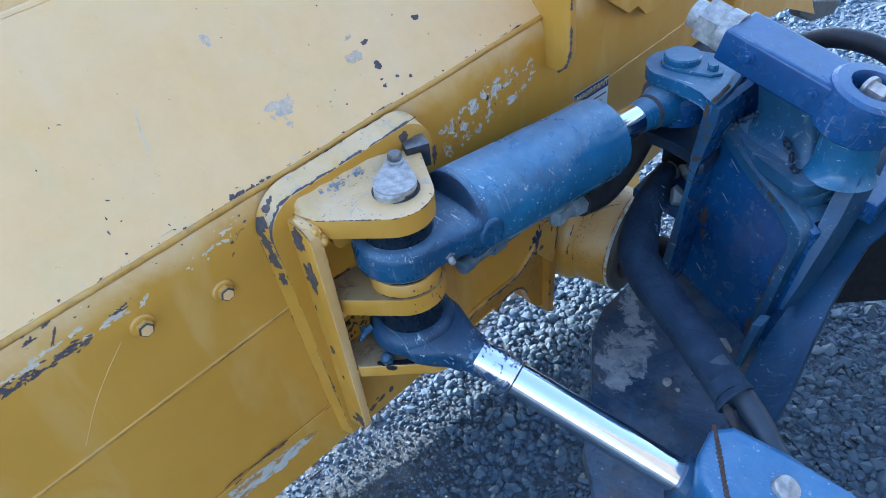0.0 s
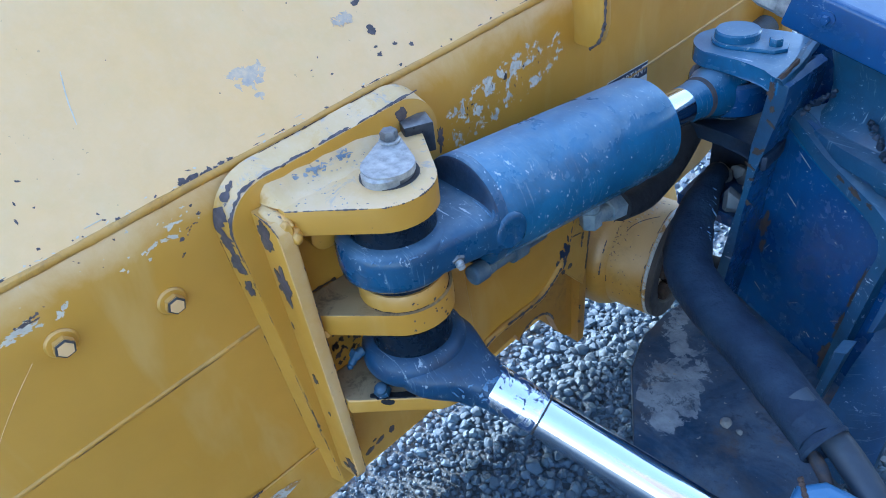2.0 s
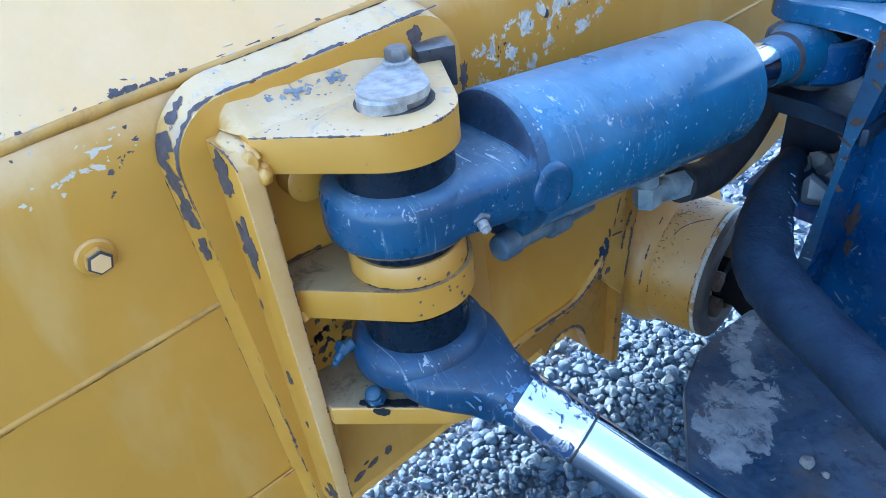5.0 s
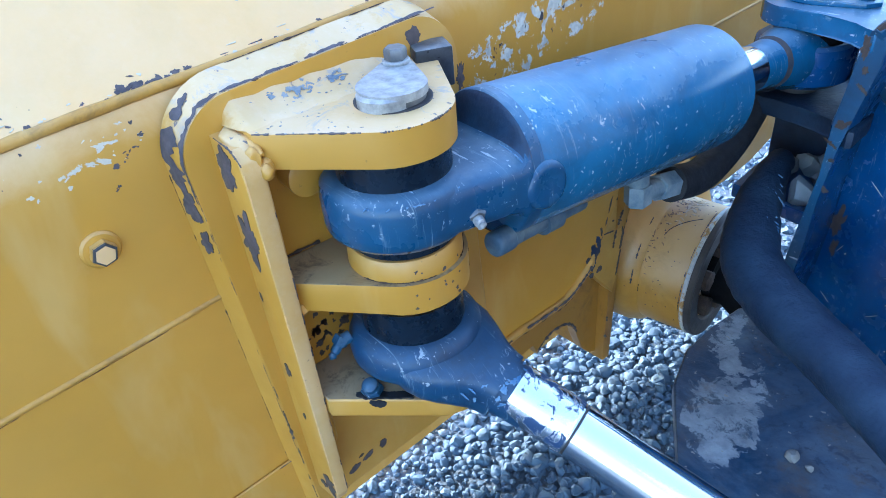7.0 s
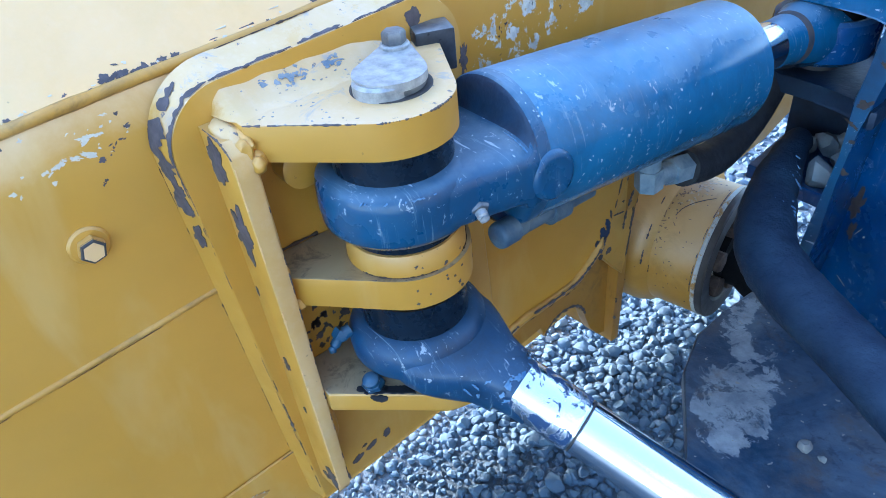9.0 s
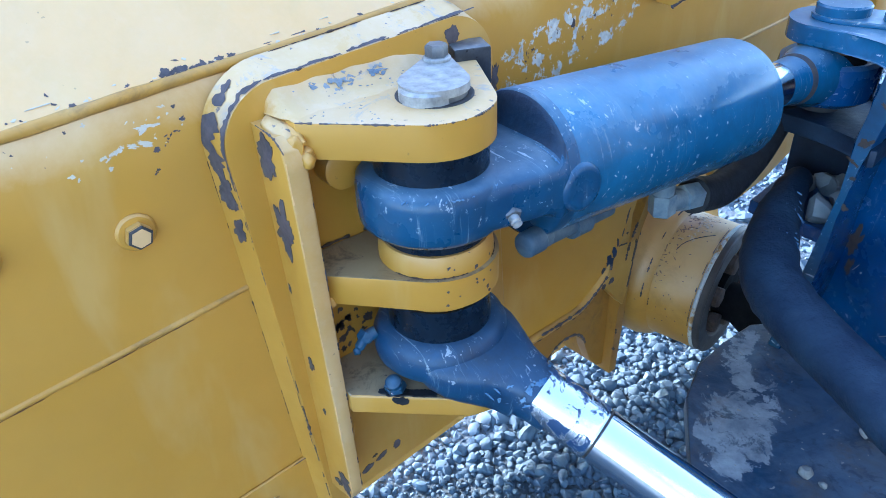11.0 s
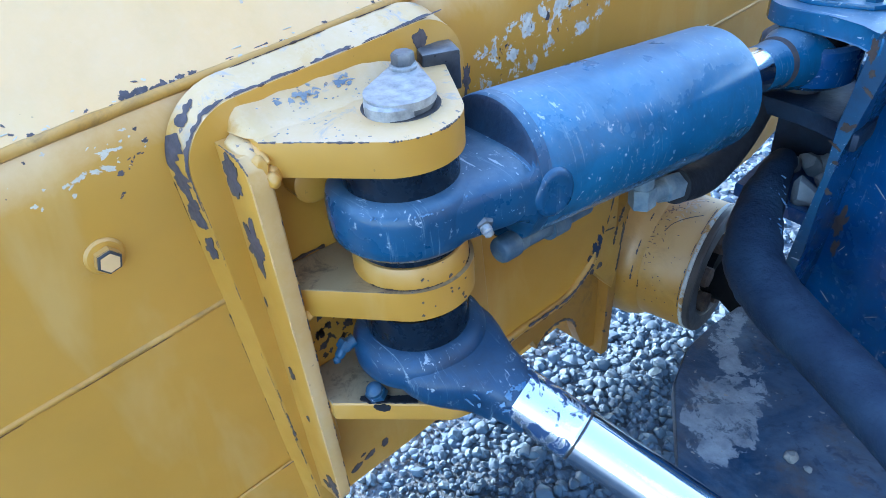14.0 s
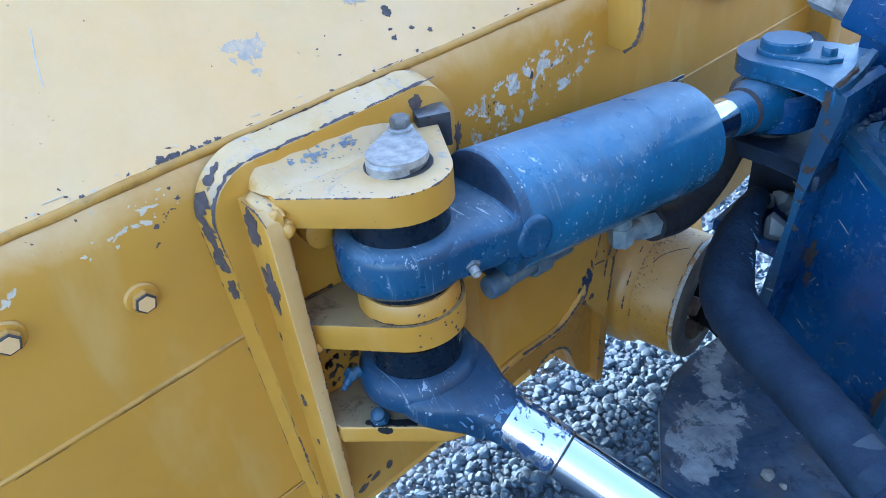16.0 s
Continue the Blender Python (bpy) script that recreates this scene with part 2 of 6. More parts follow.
for cx, cy, turn, sx, sy in ((0.152, 0.350, 14, 0.036, 0.080), (0.102, 0.436, 32, 0.016, 0.046), (0.178, 0.288, 0, 0.024, 0.026), (0.074, 0.475, 8, 0.018, 0.050)):
    shift = n.t.nodes.new("ShaderNodeVectorMath")
    shift.operation, shift.inputs[1].default_value = 'SUBTRACT', (cx, cy, 0.37)
    n.link(place, shift.inputs[0])
    turned = n.t.nodes.new("ShaderNodeMapping")
    turned.inputs["Rotation"].default_value = (0, 0, radians(-turn))
    n.link(shift.outputs[0], turned.inputs["Vector"])
    shrink = n.t.nodes.new("ShaderNodeVectorMath")
    shrink.operation, shrink.inputs[1].default_value = 'MULTIPLY', (1 / sx, 1 / sy, 0)
    n.link(turned.outputs[0], shrink.inputs[0])
    span = n.t.nodes.new("ShaderNodeVectorMath")
    span.operation = 'LENGTH'
    n.link(shrink.outputs[0], span.inputs[0])
    far = n.t.nodes.new("ShaderNodeMath")
    far.operation = 'MULTIPLY_ADD'
    far.inputs[1].default_value, far.inputs[2].default_value = 3.4, -1.7
    n.link(n.noise(24, 7, 0.68, 0.5), far.inputs[0])
    edge = n.t.nodes.new("ShaderNodeMath")
    n.link(span.outputs["Value"], edge.inputs[0])
    n.link(far.outputs[0], edge.inputs[1])
    spot = n.ramp(edge.outputs[0], 1.02, 0.92)
    if bare is None:
        bare = spot
    else:
        both = n.t.nodes.new("ShaderNodeMath")
        both.operation = 'MAXIMUM'
        n.link(bare, both.inputs[0])
        n.link(spot, both.inputs[1])
        bare = both.outputs[0]
col = n.mix(bare, col, n.mix(n.ramp(n.noise(30, 6, 0.7), 0.35, 0.65), (0.17, 0.195, 0.225, 1), (0.33, 0.36, 0.38, 1)))
col = n.mix(n.mul(n.ramp(n.noise(48, 7, 0.75, 0.4), 0.53, 0.62), 0.75), col, (0.030, 0.050, 0.080, 1))
col = n.mix(n.mul(n.ramp(n.noise(19, 5, 0.7), 0.56, 0.70), 0.5), col, (0.13, 0.085, 0.055, 1))
crumb = n.ramp(n.noise(120, 2, 0.5), 0.715, 0.73)
col = n.mix(crumb, col, (0.30, 0.28, 0.25, 1))
DECK = n.set(col, n.ramp(bare, 0, 1, 0.32, 0.85), 0.0, n.noise(150, 5), 0.4, 0.002)
n = Nodes("scraped_pale")
flick = n.ramp(n.noise(40, 6, 0.7, 0.3, co=n.stretch(1, 0.7, 1.1)), 0.50, 0.58)
WORN_PALE = n.set(n.mix(flick, n.mix(n.ramp(n.noise(120, 4), 0.3, 0.7), (0.40, 0.41, 0.40, 1), (0.54, 0.51, 0.44, 1)), (0.36, 0.19, 0.05, 1)), 0.6, 0.0, n.noise(150, 4), 0.3, 0.001)
RUST = plain("rust", (0.040, 0.026, 0.021, 1), (0.088, 0.052, 0.034, 1), 120, (0.75, 0.9), 0.0, 0.6, 150)
WHITE = plain("sticker_white", (0.72, 0.72, 0.7, 1), (0.65, 0.66, 0.66, 1), 30, (0.4, 0.5))
NAVY = plain("sticker_navy", (0.015, 0.03, 0.07, 1), (0.02, 0.035, 0.08, 1), 30, (0.4, 0.5))
SLEEVE = plain("woven_sleeve", (0.008, 0.019, 0.042, 1), (0.019, 0.039, 0.068, 1), 22, (0.55, 0.75), 0.0, 0.6, 110, 0.004)
PIPE = plain("overpainted_pipe", (0.030, 0.062, 0.10, 1), (0.12, 0.155, 0.175, 1), 40, (0.4, 0.6), 0.1, 0.4, 160)
FITTING = plain("overpainted_fitting", (0.10, 0.155, 0.205, 1), (0.24, 0.285, 0.30, 1), 40, (0.4, 0.6), 0.1, 0.4, 160)
SLEEVE.node_tree.nodes["Principled BSDF"].inputs["Specular IOR Level"].default_value = 0.25
SMEAR = plain("rubbed_blue_grey", (0.13, 0.165, 0.205, 1), (0.30, 0.30, 0.285, 1), 90, (0.6, 0.75))
RUBBER_GREY = plain("grey_rubber", (0.014, 0.026, 0.044, 1), (0.024, 0.040, 0.062, 1), 30, (0.45, 0.6))
# near-black blue: shade below the rod eye put into the colour; also on welds
SHADE_BLUE = plain("shaded_blue", (0.004, 0.012, 0.028, 1), (0.009, 0.026, 0.055, 1), 25, (0.5, 0.7), 0.0, 0.4, 130, 0.002)
BROWN = plain("brown_stain", (0.030, 0.040, 0.056, 1), (0.085, 0.062, 0.050, 1), 90, (0.6, 0.8))
RING = plain("machined_ring", (0.050, 0.044, 0.042, 1), (0.085, 0.070, 0.062, 1), 30, (0.45, 0.6), 0.3, 0.3, 150)
# deep black for hollows in shade and the rod-eye seal
PITCH = plain("deep_black", (0.004, 0.004, 0.005, 1), (0.008, 0.008, 0.009, 1), 60, (0.7, 0.85))
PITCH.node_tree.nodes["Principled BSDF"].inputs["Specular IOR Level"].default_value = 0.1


def stone_material(name, lo, hi):
    n = Nodes(name)
    g = n.t.nodes.new("ShaderNodeNewGeometry")
    col = n.mix(g.outputs["Random Per Island"], lo, hi)
    col = n.mix(n.mul(n.ramp(n.noise(60, 5, 0.7), 0.4, 0.75), 0.5), col, (0.11, 0.135, 0.155, 1))
    return n.set(col, 0.8, 0.0, n.noise(140, 5, 0.7), 0.3, 0.003)


# the skylight's blue cast is put into the stone and fines colours
STONE = stone_material("gravel_stone", (0.052, 0.095, 0.146, 1), (0.100, 0.156, 0.220, 1))
PALE_STONE = stone_material("pale_stone", (0.20, 0.21, 0.21, 1), (0.33, 0.33, 0.31, 1))
GROUND = plain("gravel_fines", (0.055, 0.078, 0.104, 1), (0.100, 0.130, 0.160, 1), 14, (0.85, 0.95), 0.0, 1.0, 55, 0.01)

# ---- shape helpers ----
def part(name, bm, material, parent=None, label="", smooth=True):
    me = bpy.data.meshes.new(name)
    bmesh.ops.recalc_face_normals(bm, faces=bm.faces)
    if all(e.is_manifold for e in bm.edges) and bm.calc_volume(signed=True) < 0:
        bmesh.ops.reverse_faces(bm, faces=bm.faces)
    bm.faces.index_update()
    mark = bm.faces.layers.int.get("cap")
    caps = [f.index for f in bm.faces if f[mark]] if mark else []
    bm.to_mesh(me)
    bm.free()
    if smooth:
        me.shade_smooth()
        me.set_sharp_from_angle(angle=radians(38))
        for k in caps:
            me.polygons[k].use_smooth = False
    me.materials.append(material)
    ob = new(name, me)
    if parent is not None:
        ob.parent = parent
    return tagged(ob, label)


def thing(name, label, category, at=(0, 0, 0), group="", kind=""):
    ob = new(name)
    ob.matrix_world = Matrix.Translation(at)
    return tagged(ob, label, category, group, kind)


def frame_at(p, z, x=(1, 0, 0)):
    """A matrix with its origin at p, its Z along z and its X near x."""
    z = Vector(z).normalized()
    x = Vector(x)
    y = z.cross(x).normalized()
    x = y.cross(z)
    return Matrix(((x.x, y.x, z.x, p[0]), (x.y, y.y, z.y, p[1]), (x.z, y.z, z.z, p[2]), (0, 0, 0, 1)))


def prism(outline, lo, hi, m=None, bevel=0.0, seg=2, bm=None):
    """A plate with the outline in its own XY, from lo to hi in Z."""
    out = bmesh.new()
    a = [out.verts.new((x, y, lo)) for x, y in outline]
    b = [out.verts.new((x, y, hi)) for x, y in outline]
    k = len(outline)
    out.faces.new(a[::-1])
    out.faces.new(b)
    for i in range(k):
        out.faces.new((a[i], a[(i + 1) % k], b[(i + 1) % k], b[i]))
    if bevel:
        rim = [e for e in out.edges if abs(e.verts[0].co.z - e.verts[1].co.z) < 1e-7]
        bmesh.ops.bevel(out, geom=rim, offset=bevel, segments=seg, profile=0.5, affect='EDGES')
    mark = out.faces.layers.int.new("cap")
    for f in out.faces:
        f[mark] = int(all(abs(v.co.z - lo) < 1e-6 for v in f.verts) or all(abs(v.co.z - hi) < 1e-6 for v in f.verts))
    if m is not None:
        out.transform(m)
    return out


def merge(*bms):
    """Joins several pieces of one part."""
    out = bms[0]
    for b in bms[1:]:
        me = bpy.data.meshes.new("tmp")
        b.to_mesh(me)
        b.free()
        out.from_mesh(me)
        bpy.data.meshes.remove(me)
    return out


def arc(cx, cy, r, a0, a1, n=16):
    return [(cx + r * math.cos(radians(a0 + (a1 - a0) * i / n)), cy + r * math.sin(radians(a0 + (a1 - a0) * i / n))) for i in range(n + 1)]


def lathe(profile, p=(0, 0, 0), d=(0, 0, 1), n=48, x=(1, 0, 0)):
    """A body turned from (radius, height) pairs about the line through p along d."""
    bm = bmesh.new()
    rings = []
    for r, h in profile:
        if r < 1e-6:
            rings.append([bm.verts.new((0, 0, h))])
        else:
            rings.append([bm.verts.new((r * math.cos(2 * math.pi * i / n), r * math.sin(2 * math.pi * i / n), h)) for i in range(n)])
    for a, b in zip(rings, rings[1:]):
        for i in range(n):
            j = (i + 1) % n
            q = [a[i % len(a)], a[j % len(a)], b[j % len(b)], b[i % len(b)]]
            q = list(dict.fromkeys(q))
            if len(q) > 2:
                bm.faces.new(q)
    for ring in (rings[0], rings[-1]):
        if len(ring) > 2:
            bm.faces.new(ring)
    if abs(Vector(d).normalized().dot(Vector(x))) > 0.95:
        x = (0, 1, 0)
    bm.transform(frame_at(p, d, x))
    return bm


def spline(pts, steps=8):
    """A smooth line through the points."""
    pts = [Vector(p) for p in pts]
    pts = [2 * pts[0] - pts[1]] + pts + [2 * pts[-1] - pts[-2]]
    out = []
    for i in range(1, len(pts) - 2):
        a, b, c, d = pts[i - 1:i + 3]
        for k in range(steps):
            t = k / steps
            out.append(0.5 * (2 * b + (c - a) * t + (2 * a - 5 * b + 4 * c - d) * t * t + (3 * b - a - 3 * c + d) * t ** 3))
    return out + [pts[-2]]


def sweep(pts, r, n=14, wobble=0.0, seed=0, flat=1.0):
    """A tube along the points; r may be a function of 0..1."""
    pts = [Vector(p) for p in pts]
    bm = bmesh.new()
    rings = []
    up = Vector((0, 0, 1))
    for i, p in enumerate(pts):
        d = (pts[min(i + 1, len(pts) - 1)] - pts[max(i - 1, 0)]).normalized()
        x = d.cross(up)
        x = x.normalized() if x.length > 0.05 else d.cross(Vector((1, 0, 0))).normalized()
        y = x.cross(d)
        rad = r(i / (len(pts) - 1)) if callable(r) else r
        ring = []
        for k in range(n):
            a = 2 * math.pi * k / n
            q = p + x * (rad * math.cos(a)) + y * (rad * flat * math.sin(a))
            if wobble:
                q += (q - p) * wobble * noise.noise(q * 90 + Vector((seed, 0, 0)))
            ring.append(bm.verts.new(q))
        rings.append(ring)
    for a, b in zip(rings, rings[1:]):
        for k in range(n):
            bm.faces.new((a[k], a[(k + 1) % n], b[(k + 1) % n], b[k]))
    bm.faces.new(rings[0])
    bm.faces.new(rings[-1][::-1])
    return bm


def weld(a, b, r=0.005, seed=0, mid=None):
    pts = spline([a, mid, b] if mid else [a, b], 14)
    return sweep(pts, r, 8, 0.55, seed)


def blob(p, size, seed, turn=(0, 0, 0)):
    """A smooth uneven lump."""
    bm = bmesh.new()
    bmesh.ops.create_icosphere(bm, subdivisions=3, radius=1)
    for v in bm.verts:
        v.co *= 1 + 0.22 * noise.noise(v.co * 1.4 + Vector((seed, 0, 0))) + 0.05 * noise.noise(v.co * 3.5 + Vector((0, seed, 0)))
    bm.transform(pose(*p, *turn) @ Matrix.Diagonal((*size, 1)))
    return bm


def lumps(a, b, r, count, seed):
    """A rough, blobby weld from a to b."""
    rnd, out = random.Random(seed), None
    for k in range(count):
        q = rock(r * rnd.uniform(0.6, 1.1), seed * 3 + k, 0.8)
        p = Vector(a).lerp(Vector(b), (k + rnd.uniform(-0.3, 0.3)) / max(1, count - 1)) + Vector([rnd.uniform(-0.35, 0.35) * r for _ in range(3)])
        q.transform(Matrix.Translation(p) @ Euler((rnd.uniform(0, 6), rnd.uniform(0, 6), 0)).to_matrix().to_4x4())
        out = q if out is None else merge(out, q)
    return out


def hexagon(p, d, across, high, x=(1, 0, 0)):
    """A hexagonal bolt head or nut with a chamfered top."""
    r = across / math.sqrt(3)
    bm = lathe([(r * 0.98, 0), (r, 0.001), (r, high - 0.0018), (r * 0.86, high)], p, d, 6, x)
    return bm


def rounded_box(sx, sy, sz, bevel=0.003, m=None, seg=2):
    bm = bmesh.new()
    bmesh.ops.create_cube(bm, size=1)
    bmesh.ops.scale(bm, vec=(sx, sy, sz), verts=bm.verts)
    bmesh.ops.bevel(bm, geom=bm.edges[:], offset=bevel, segments=seg, profile=0.5, affect='EDGES')
    if m is not None:
        bm.transform(m)
    return bm


def rock(size, seed, flat=0.75, level=2):
    bm = bmesh.new()
    bmesh.ops.create_icosphere(bm, subdivisions=level, radius=1)
    off = Vector((seed * 7.3, seed * 3.1, 1.7))
    for v in bm.verts:
        c = v.co.copy()
        k = 1 + 0.55 * noise.noise(c * 0.9 + off) + 0.2 * noise.noise(c * 2.3 + off)
        v.co = Vector((c.x, c.y * 0.85, c.z * flat)) * k
        for a in range(9):
            g = Vector((math.sin(seed * 3 + a * 2.1), math.cos(seed * 1.7 + a * 3.3), math.sin(seed + a * 1.1) * 0.8)).normalized()
            over = v.co.dot(g) - 0.60
            if over > 0:
                v.co -= g * over * 0.93
        v.co *= size
    return bm


def flake(place, normal, w, h, turn, seed, thick=0.0004, rag=0.3):
    """A ragged patch of lost paint lying on a surface."""
    n = Vector(normal).normalized()
    along = Vector((0, 1, 0)) if abs(n.y) < 0.9 else Vector((1, 0, 0))
    m = frame_at(place, n, along) @ Matrix.Rotation(radians(turn), 4, 'Z')
    least = max(0.5, min(w, h))
    ax, ay = min(4.0, w / least), min(4.0, h / least)
    k = int(26 * max(ax, ay)) if max(w, h) < 30 else 110
    o = []
    for i in range(k):
        a = 2 * math.pi * i / k
        q = Vector((ax * math.cos(a), ay * math.sin(a), seed * 1.7 + 0.37))
        r = 1 + rag * (1.1 * noise.noise(q * 1.0) + 0.65 * noise.noise(q * 2.4) + 0.25 * noise.noise(q * 5.3))
        o.append((0.0005 * w * r * math.cos(a), 0.0005 * h * r * math.sin(a)))
    return prism(o, -0.0002, thick, m)


# ---- ground ----
gm = bmesh.new()
bmesh.ops.create_grid(gm, x_segments=60, y_segments=60, size=3.0)
for v in gm.verts:
    v.co.z = 0.001 + 0.005 * noise.noise(v.co * 3.0)
edge = [e for e in gm.edges if e.is_boundary]
far = bmesh.ops.extrude_edge_only(gm, edges=edge)
for v in [g for g in far["geom"] if isinstance(g, bmesh.types.BMVert)]:
    v.co = Vector((v.co.x * 100, v.co.y * 100, -0.012))
gm.transform(Matrix.Translation((0.3, 1.2, 0)))
ground = tagged(part("ground", gm, GROUND), "grey gravel yard with pale fines between the stones", "ground", kind="structure")


def scatter(boxes, name, label, seed):
    """Loose stones joined into one bed: boxes of (x0, x1, y0, y1, spacing, size, detail)."""
    rng = np.random.default_rng(seed)
    verts, faces, count = [], [], 0
    for x0, x1, y0, y1, step, size, level in boxes:
        shapes = []
        for k in range(14):
            b = rock(1.0, 11 + k * 1.37, 0.58, level)
            b.verts.index_update()
            shapes.append((np.array([v.co[:] for v in b.verts]), np.array([[v.index for v in f.verts] for f in b.faces])))
            b.free()
        for x in np.arange(x0, x1, step):
            for y in np.arange(y0, y1, step):
                px, py = x + rng.uniform(-.5, .5) * step, y + rng.uniform(-.5, .5) * step
                if level < 2 and -0.42 < px < 0.06 and -0.06 < py < 0.86:
                    continue
                s = size * rng.lognormal(0, 0.33)
                fines = math.exp(-(((px + 0.20) / 0.15) ** 2 + ((py - 0.0) / 0.20) ** 2))
                s *= 1 - 0.70 * min(1.0, 1.25 * fines) * rng.uniform(0.7, 1.1)
                vs, fs = shapes[rng.integers(14)]
                q = Euler(rng.uniform(0, 6.28, 3) * np.array((0.12, 0.12, 1))).to_matrix()
                z = rng.uniform(-0.0045, 0.0030) if rng.random() < 0.85 else rng.uniform(0.002, 0.008)
                verts.append(vs @ np.array(q).T * s + np.array((px, py, z)))
                faces.append(fs + count)
                count += len(vs)
    me = bpy.data.meshes.new(name)
    me.from_pydata(np.concatenate(verts), [], np.concatenate(faces))
    me.shade_smooth()
    me.set_sharp_from_angle(angle=radians(32))
    me.materials.append(STONE)
    return tagged(new(name, me), label, "gravel", kind="stuff")


scatter(((-0.42, 0.06, -0.06, 0.86, 0.0115, 0.0108, 2), (-0.55, 0.75, -0.35, 1.3, 0.0120, 0.0112, 1), (-0.9, 0.95, 1.3, 3.0, 0.021, 0.0145, 1), (-1.3, 1.2, 3.0, 6.2, 0.04, 0.024, 1)),
        "gravel", "loose grey crushed stones covering the yard", 5)

# ---- dozer blade ----
TILT = Matrix.Translation((0, 0, 0.86)) @ Matrix.Rotation(radians(3.5), 4, 'X')
YZX = Matrix(((0, 0, 1, 0), (1, 0, 0, 0), (0, 1, 0, 0), (0, 0, 0, 1)))  # outline (y, z), thickness along x


def level(y, z):
    """A place of the yard's y, z in the blade's own frame."""
    s, c = math.sin(radians(3.5)), math.cos(radians(3.5))
    return y * c + (z - 0.86) * s, -y * s + (z - 0.86) * c


blade = thing("dozer_blade", "large worn yellow steel dozer blade seen from behind, chipped paint", "dozer blade", (-0.2, 0.2, 0.35))


def on_blade(name, bm, mat, label="", parent=None, tilt=True):
    if tilt:
        bm.transform(TILT)
    base = parent or blade
    bm.transform(base.matrix_world.inverted())
    ob = part(name, bm, mat, base, label)
    bpy.context.view_layer.update()
    return ob


bpy.context.view_layer.update()
back = [(-1.7, -0.483), level(0.1, 0.380), level(0.15, 0.375), level(0.198, 0.42), level(0.264, 0.425), level(0.322, 0.4265), level(0.369, 0.457),
        level(0.383, 0.474), level(0.399, 0.496), level(0.419, 0.531), level(0.428, 0.551), level(0.44, 0.60), level(0.60, 0.60), level(0.655, 0.468), level(0.69, 0.453), level(0.73, 0.454), level(0.80, 0.461), level(0.9, 0.497), level(1.02, 0.5), (1.02, -0.06), (-1.7, -0.06)]
on_blade("back_plate", prism(back, -0.11, -0.095, YZX, 0.0015), YELLOW_SPATTERED)
bend_x = lambda w: -0.0949 - 0.0122 * max(0.0, (w + 0.034) / 0.068) ** 2.6  # the plate curls back towards its upper edge
bend = [(-0.0951, -0.10)] + [(bend_x(-0.034 + 0.068 * k / 14), -0.034 + 0.068 * k / 14) for k in range(15)] + [(-0.122, 0.034), (-0.112, -0.0205), (-0.108, -0.10)]
XZ = Matrix(((1, 0, 0, 0), (0, 0, -1, 0), (0, 1, 0, 0), (0, 0, 0, 1)))  # outline (x, z), length along -y
on_blade("bent_edge", prism(bend, -1.02, 1.7, XZ), YELLOW_SPATTERED)
on_blade("upper_panel", prism([(-0.103, 0.0335), (-0.310, 0.2565), (-0.318, 0.2565), (-0.112, 0.0325)], -1.02, 1.7, XZ, 0.001), YELLOW_PALE, "faded pale yellow sloping panel, sky sheen in its colour")
on_blade("crest_panel", prism([(-0.316, 0.2555), (-0.5, 0.40), (-0.51, 0.39), (-0.322, 0.245)], -1.02, 1.7, XZ), YELLOW_PALE)
on_blade("weld_seam", sweep([(-0.3155, -1.7 + 0.04 * i, 0.2575) for i in range(69)], 0.006, 8, 0.3, 2), YELLOW_PALE)
on_blade("weld_seam", sweep([(-0.1055, -1.2 + 0.012 * i, 0.0330 + 0.0003 * math.sin(i * 0.31)) for i in range(186)], 0.0046, 10, 0.16, 1), YELLOW_SEAM)
on_blade("panel_seam", sweep([(-0.0962, -1.7 + 0.02 * i, -0.1555 + 0.03 * (-1.57 + 0.02 * i)) for i in range(80)] + [(-0.0962, -0.1 + 0.04 * i, -0.155) for i in range(28)], 0.0034, 10, 0.15, 3, 1.0), YELLOW_SEAM)
on_blade("wear_plate", prism([(-1.7, -0.487), (0.10, -0.487), (0.10, -0.39), (-1.7, -0.39)], -0.094, -0.0905, YZX, 0.001), YELLOW)
skirt = [(.05, .25), (.30, .262), (.345, .27)] + [(.40 + .055 * math.cos(radians(a)), .215 + .055 * math.sin(radians(a))) for a in (150, 120, 90, 60, 30, 5)] + [(.47, .18), (.49, .155), (.525, .139), (.525, .6), (.05, .6)]
on_blade("skirt", prism(skirt, -0.2, -0.18, YZX, 0.002), YELLOW_GRIMY_SHADED, tilt=False)
on_blade("gusset", prism([(-.32, .13), (-.162, .135), (-.158, .3), (-.155, .42), (-.12, .56), (-.32, .58)], -0.528, -0.508, XZ, 0.002), YELLOW_GRIMY_SHADED, tilt=False)
# unseen front sheet, added to keep the sun off the gravel behind
sheet = [(-0.50, 0.46), (-0.43, 0.30), (-0.40, 0.05), (-0.40, -0.25), (-0.37, -0.55), (-0.30, -0.80), (-0.315, -0.805), (-0.39, -0.55), (-0.42, -0.25), (-0.42, 0.05), (-0.45, 0.30), (-0.52, 0.47)]
on_blade("unseen_moldboard", prism(sheet, -1.05, 1.7, XZ), YELLOW)
on_blade("end_rib", rounded_box(0.06, 0.05, 0.62, 0.006, Matrix.Translation((-0.085, 0.98, -0.2))), YELLOW)
lug = [(-0.125, 0.85), (-0.125, 1.08), (-0.05, 1.08), (-0.045, 0.87), (-0.052, 0.848), (-0.068, 0.836), (-0.09, 0.838)]
on_blade("lug", prism(lug, -0.425, -0.410, XZ, 0.002), YELLOW, tilt=False)
torn = [(.54, 1.05), (.545, .906), (.583, .882), (.61, .862), (.64, .866), (.665, .842), (.70, .838), (.735, .862), (.74, 1.05)]
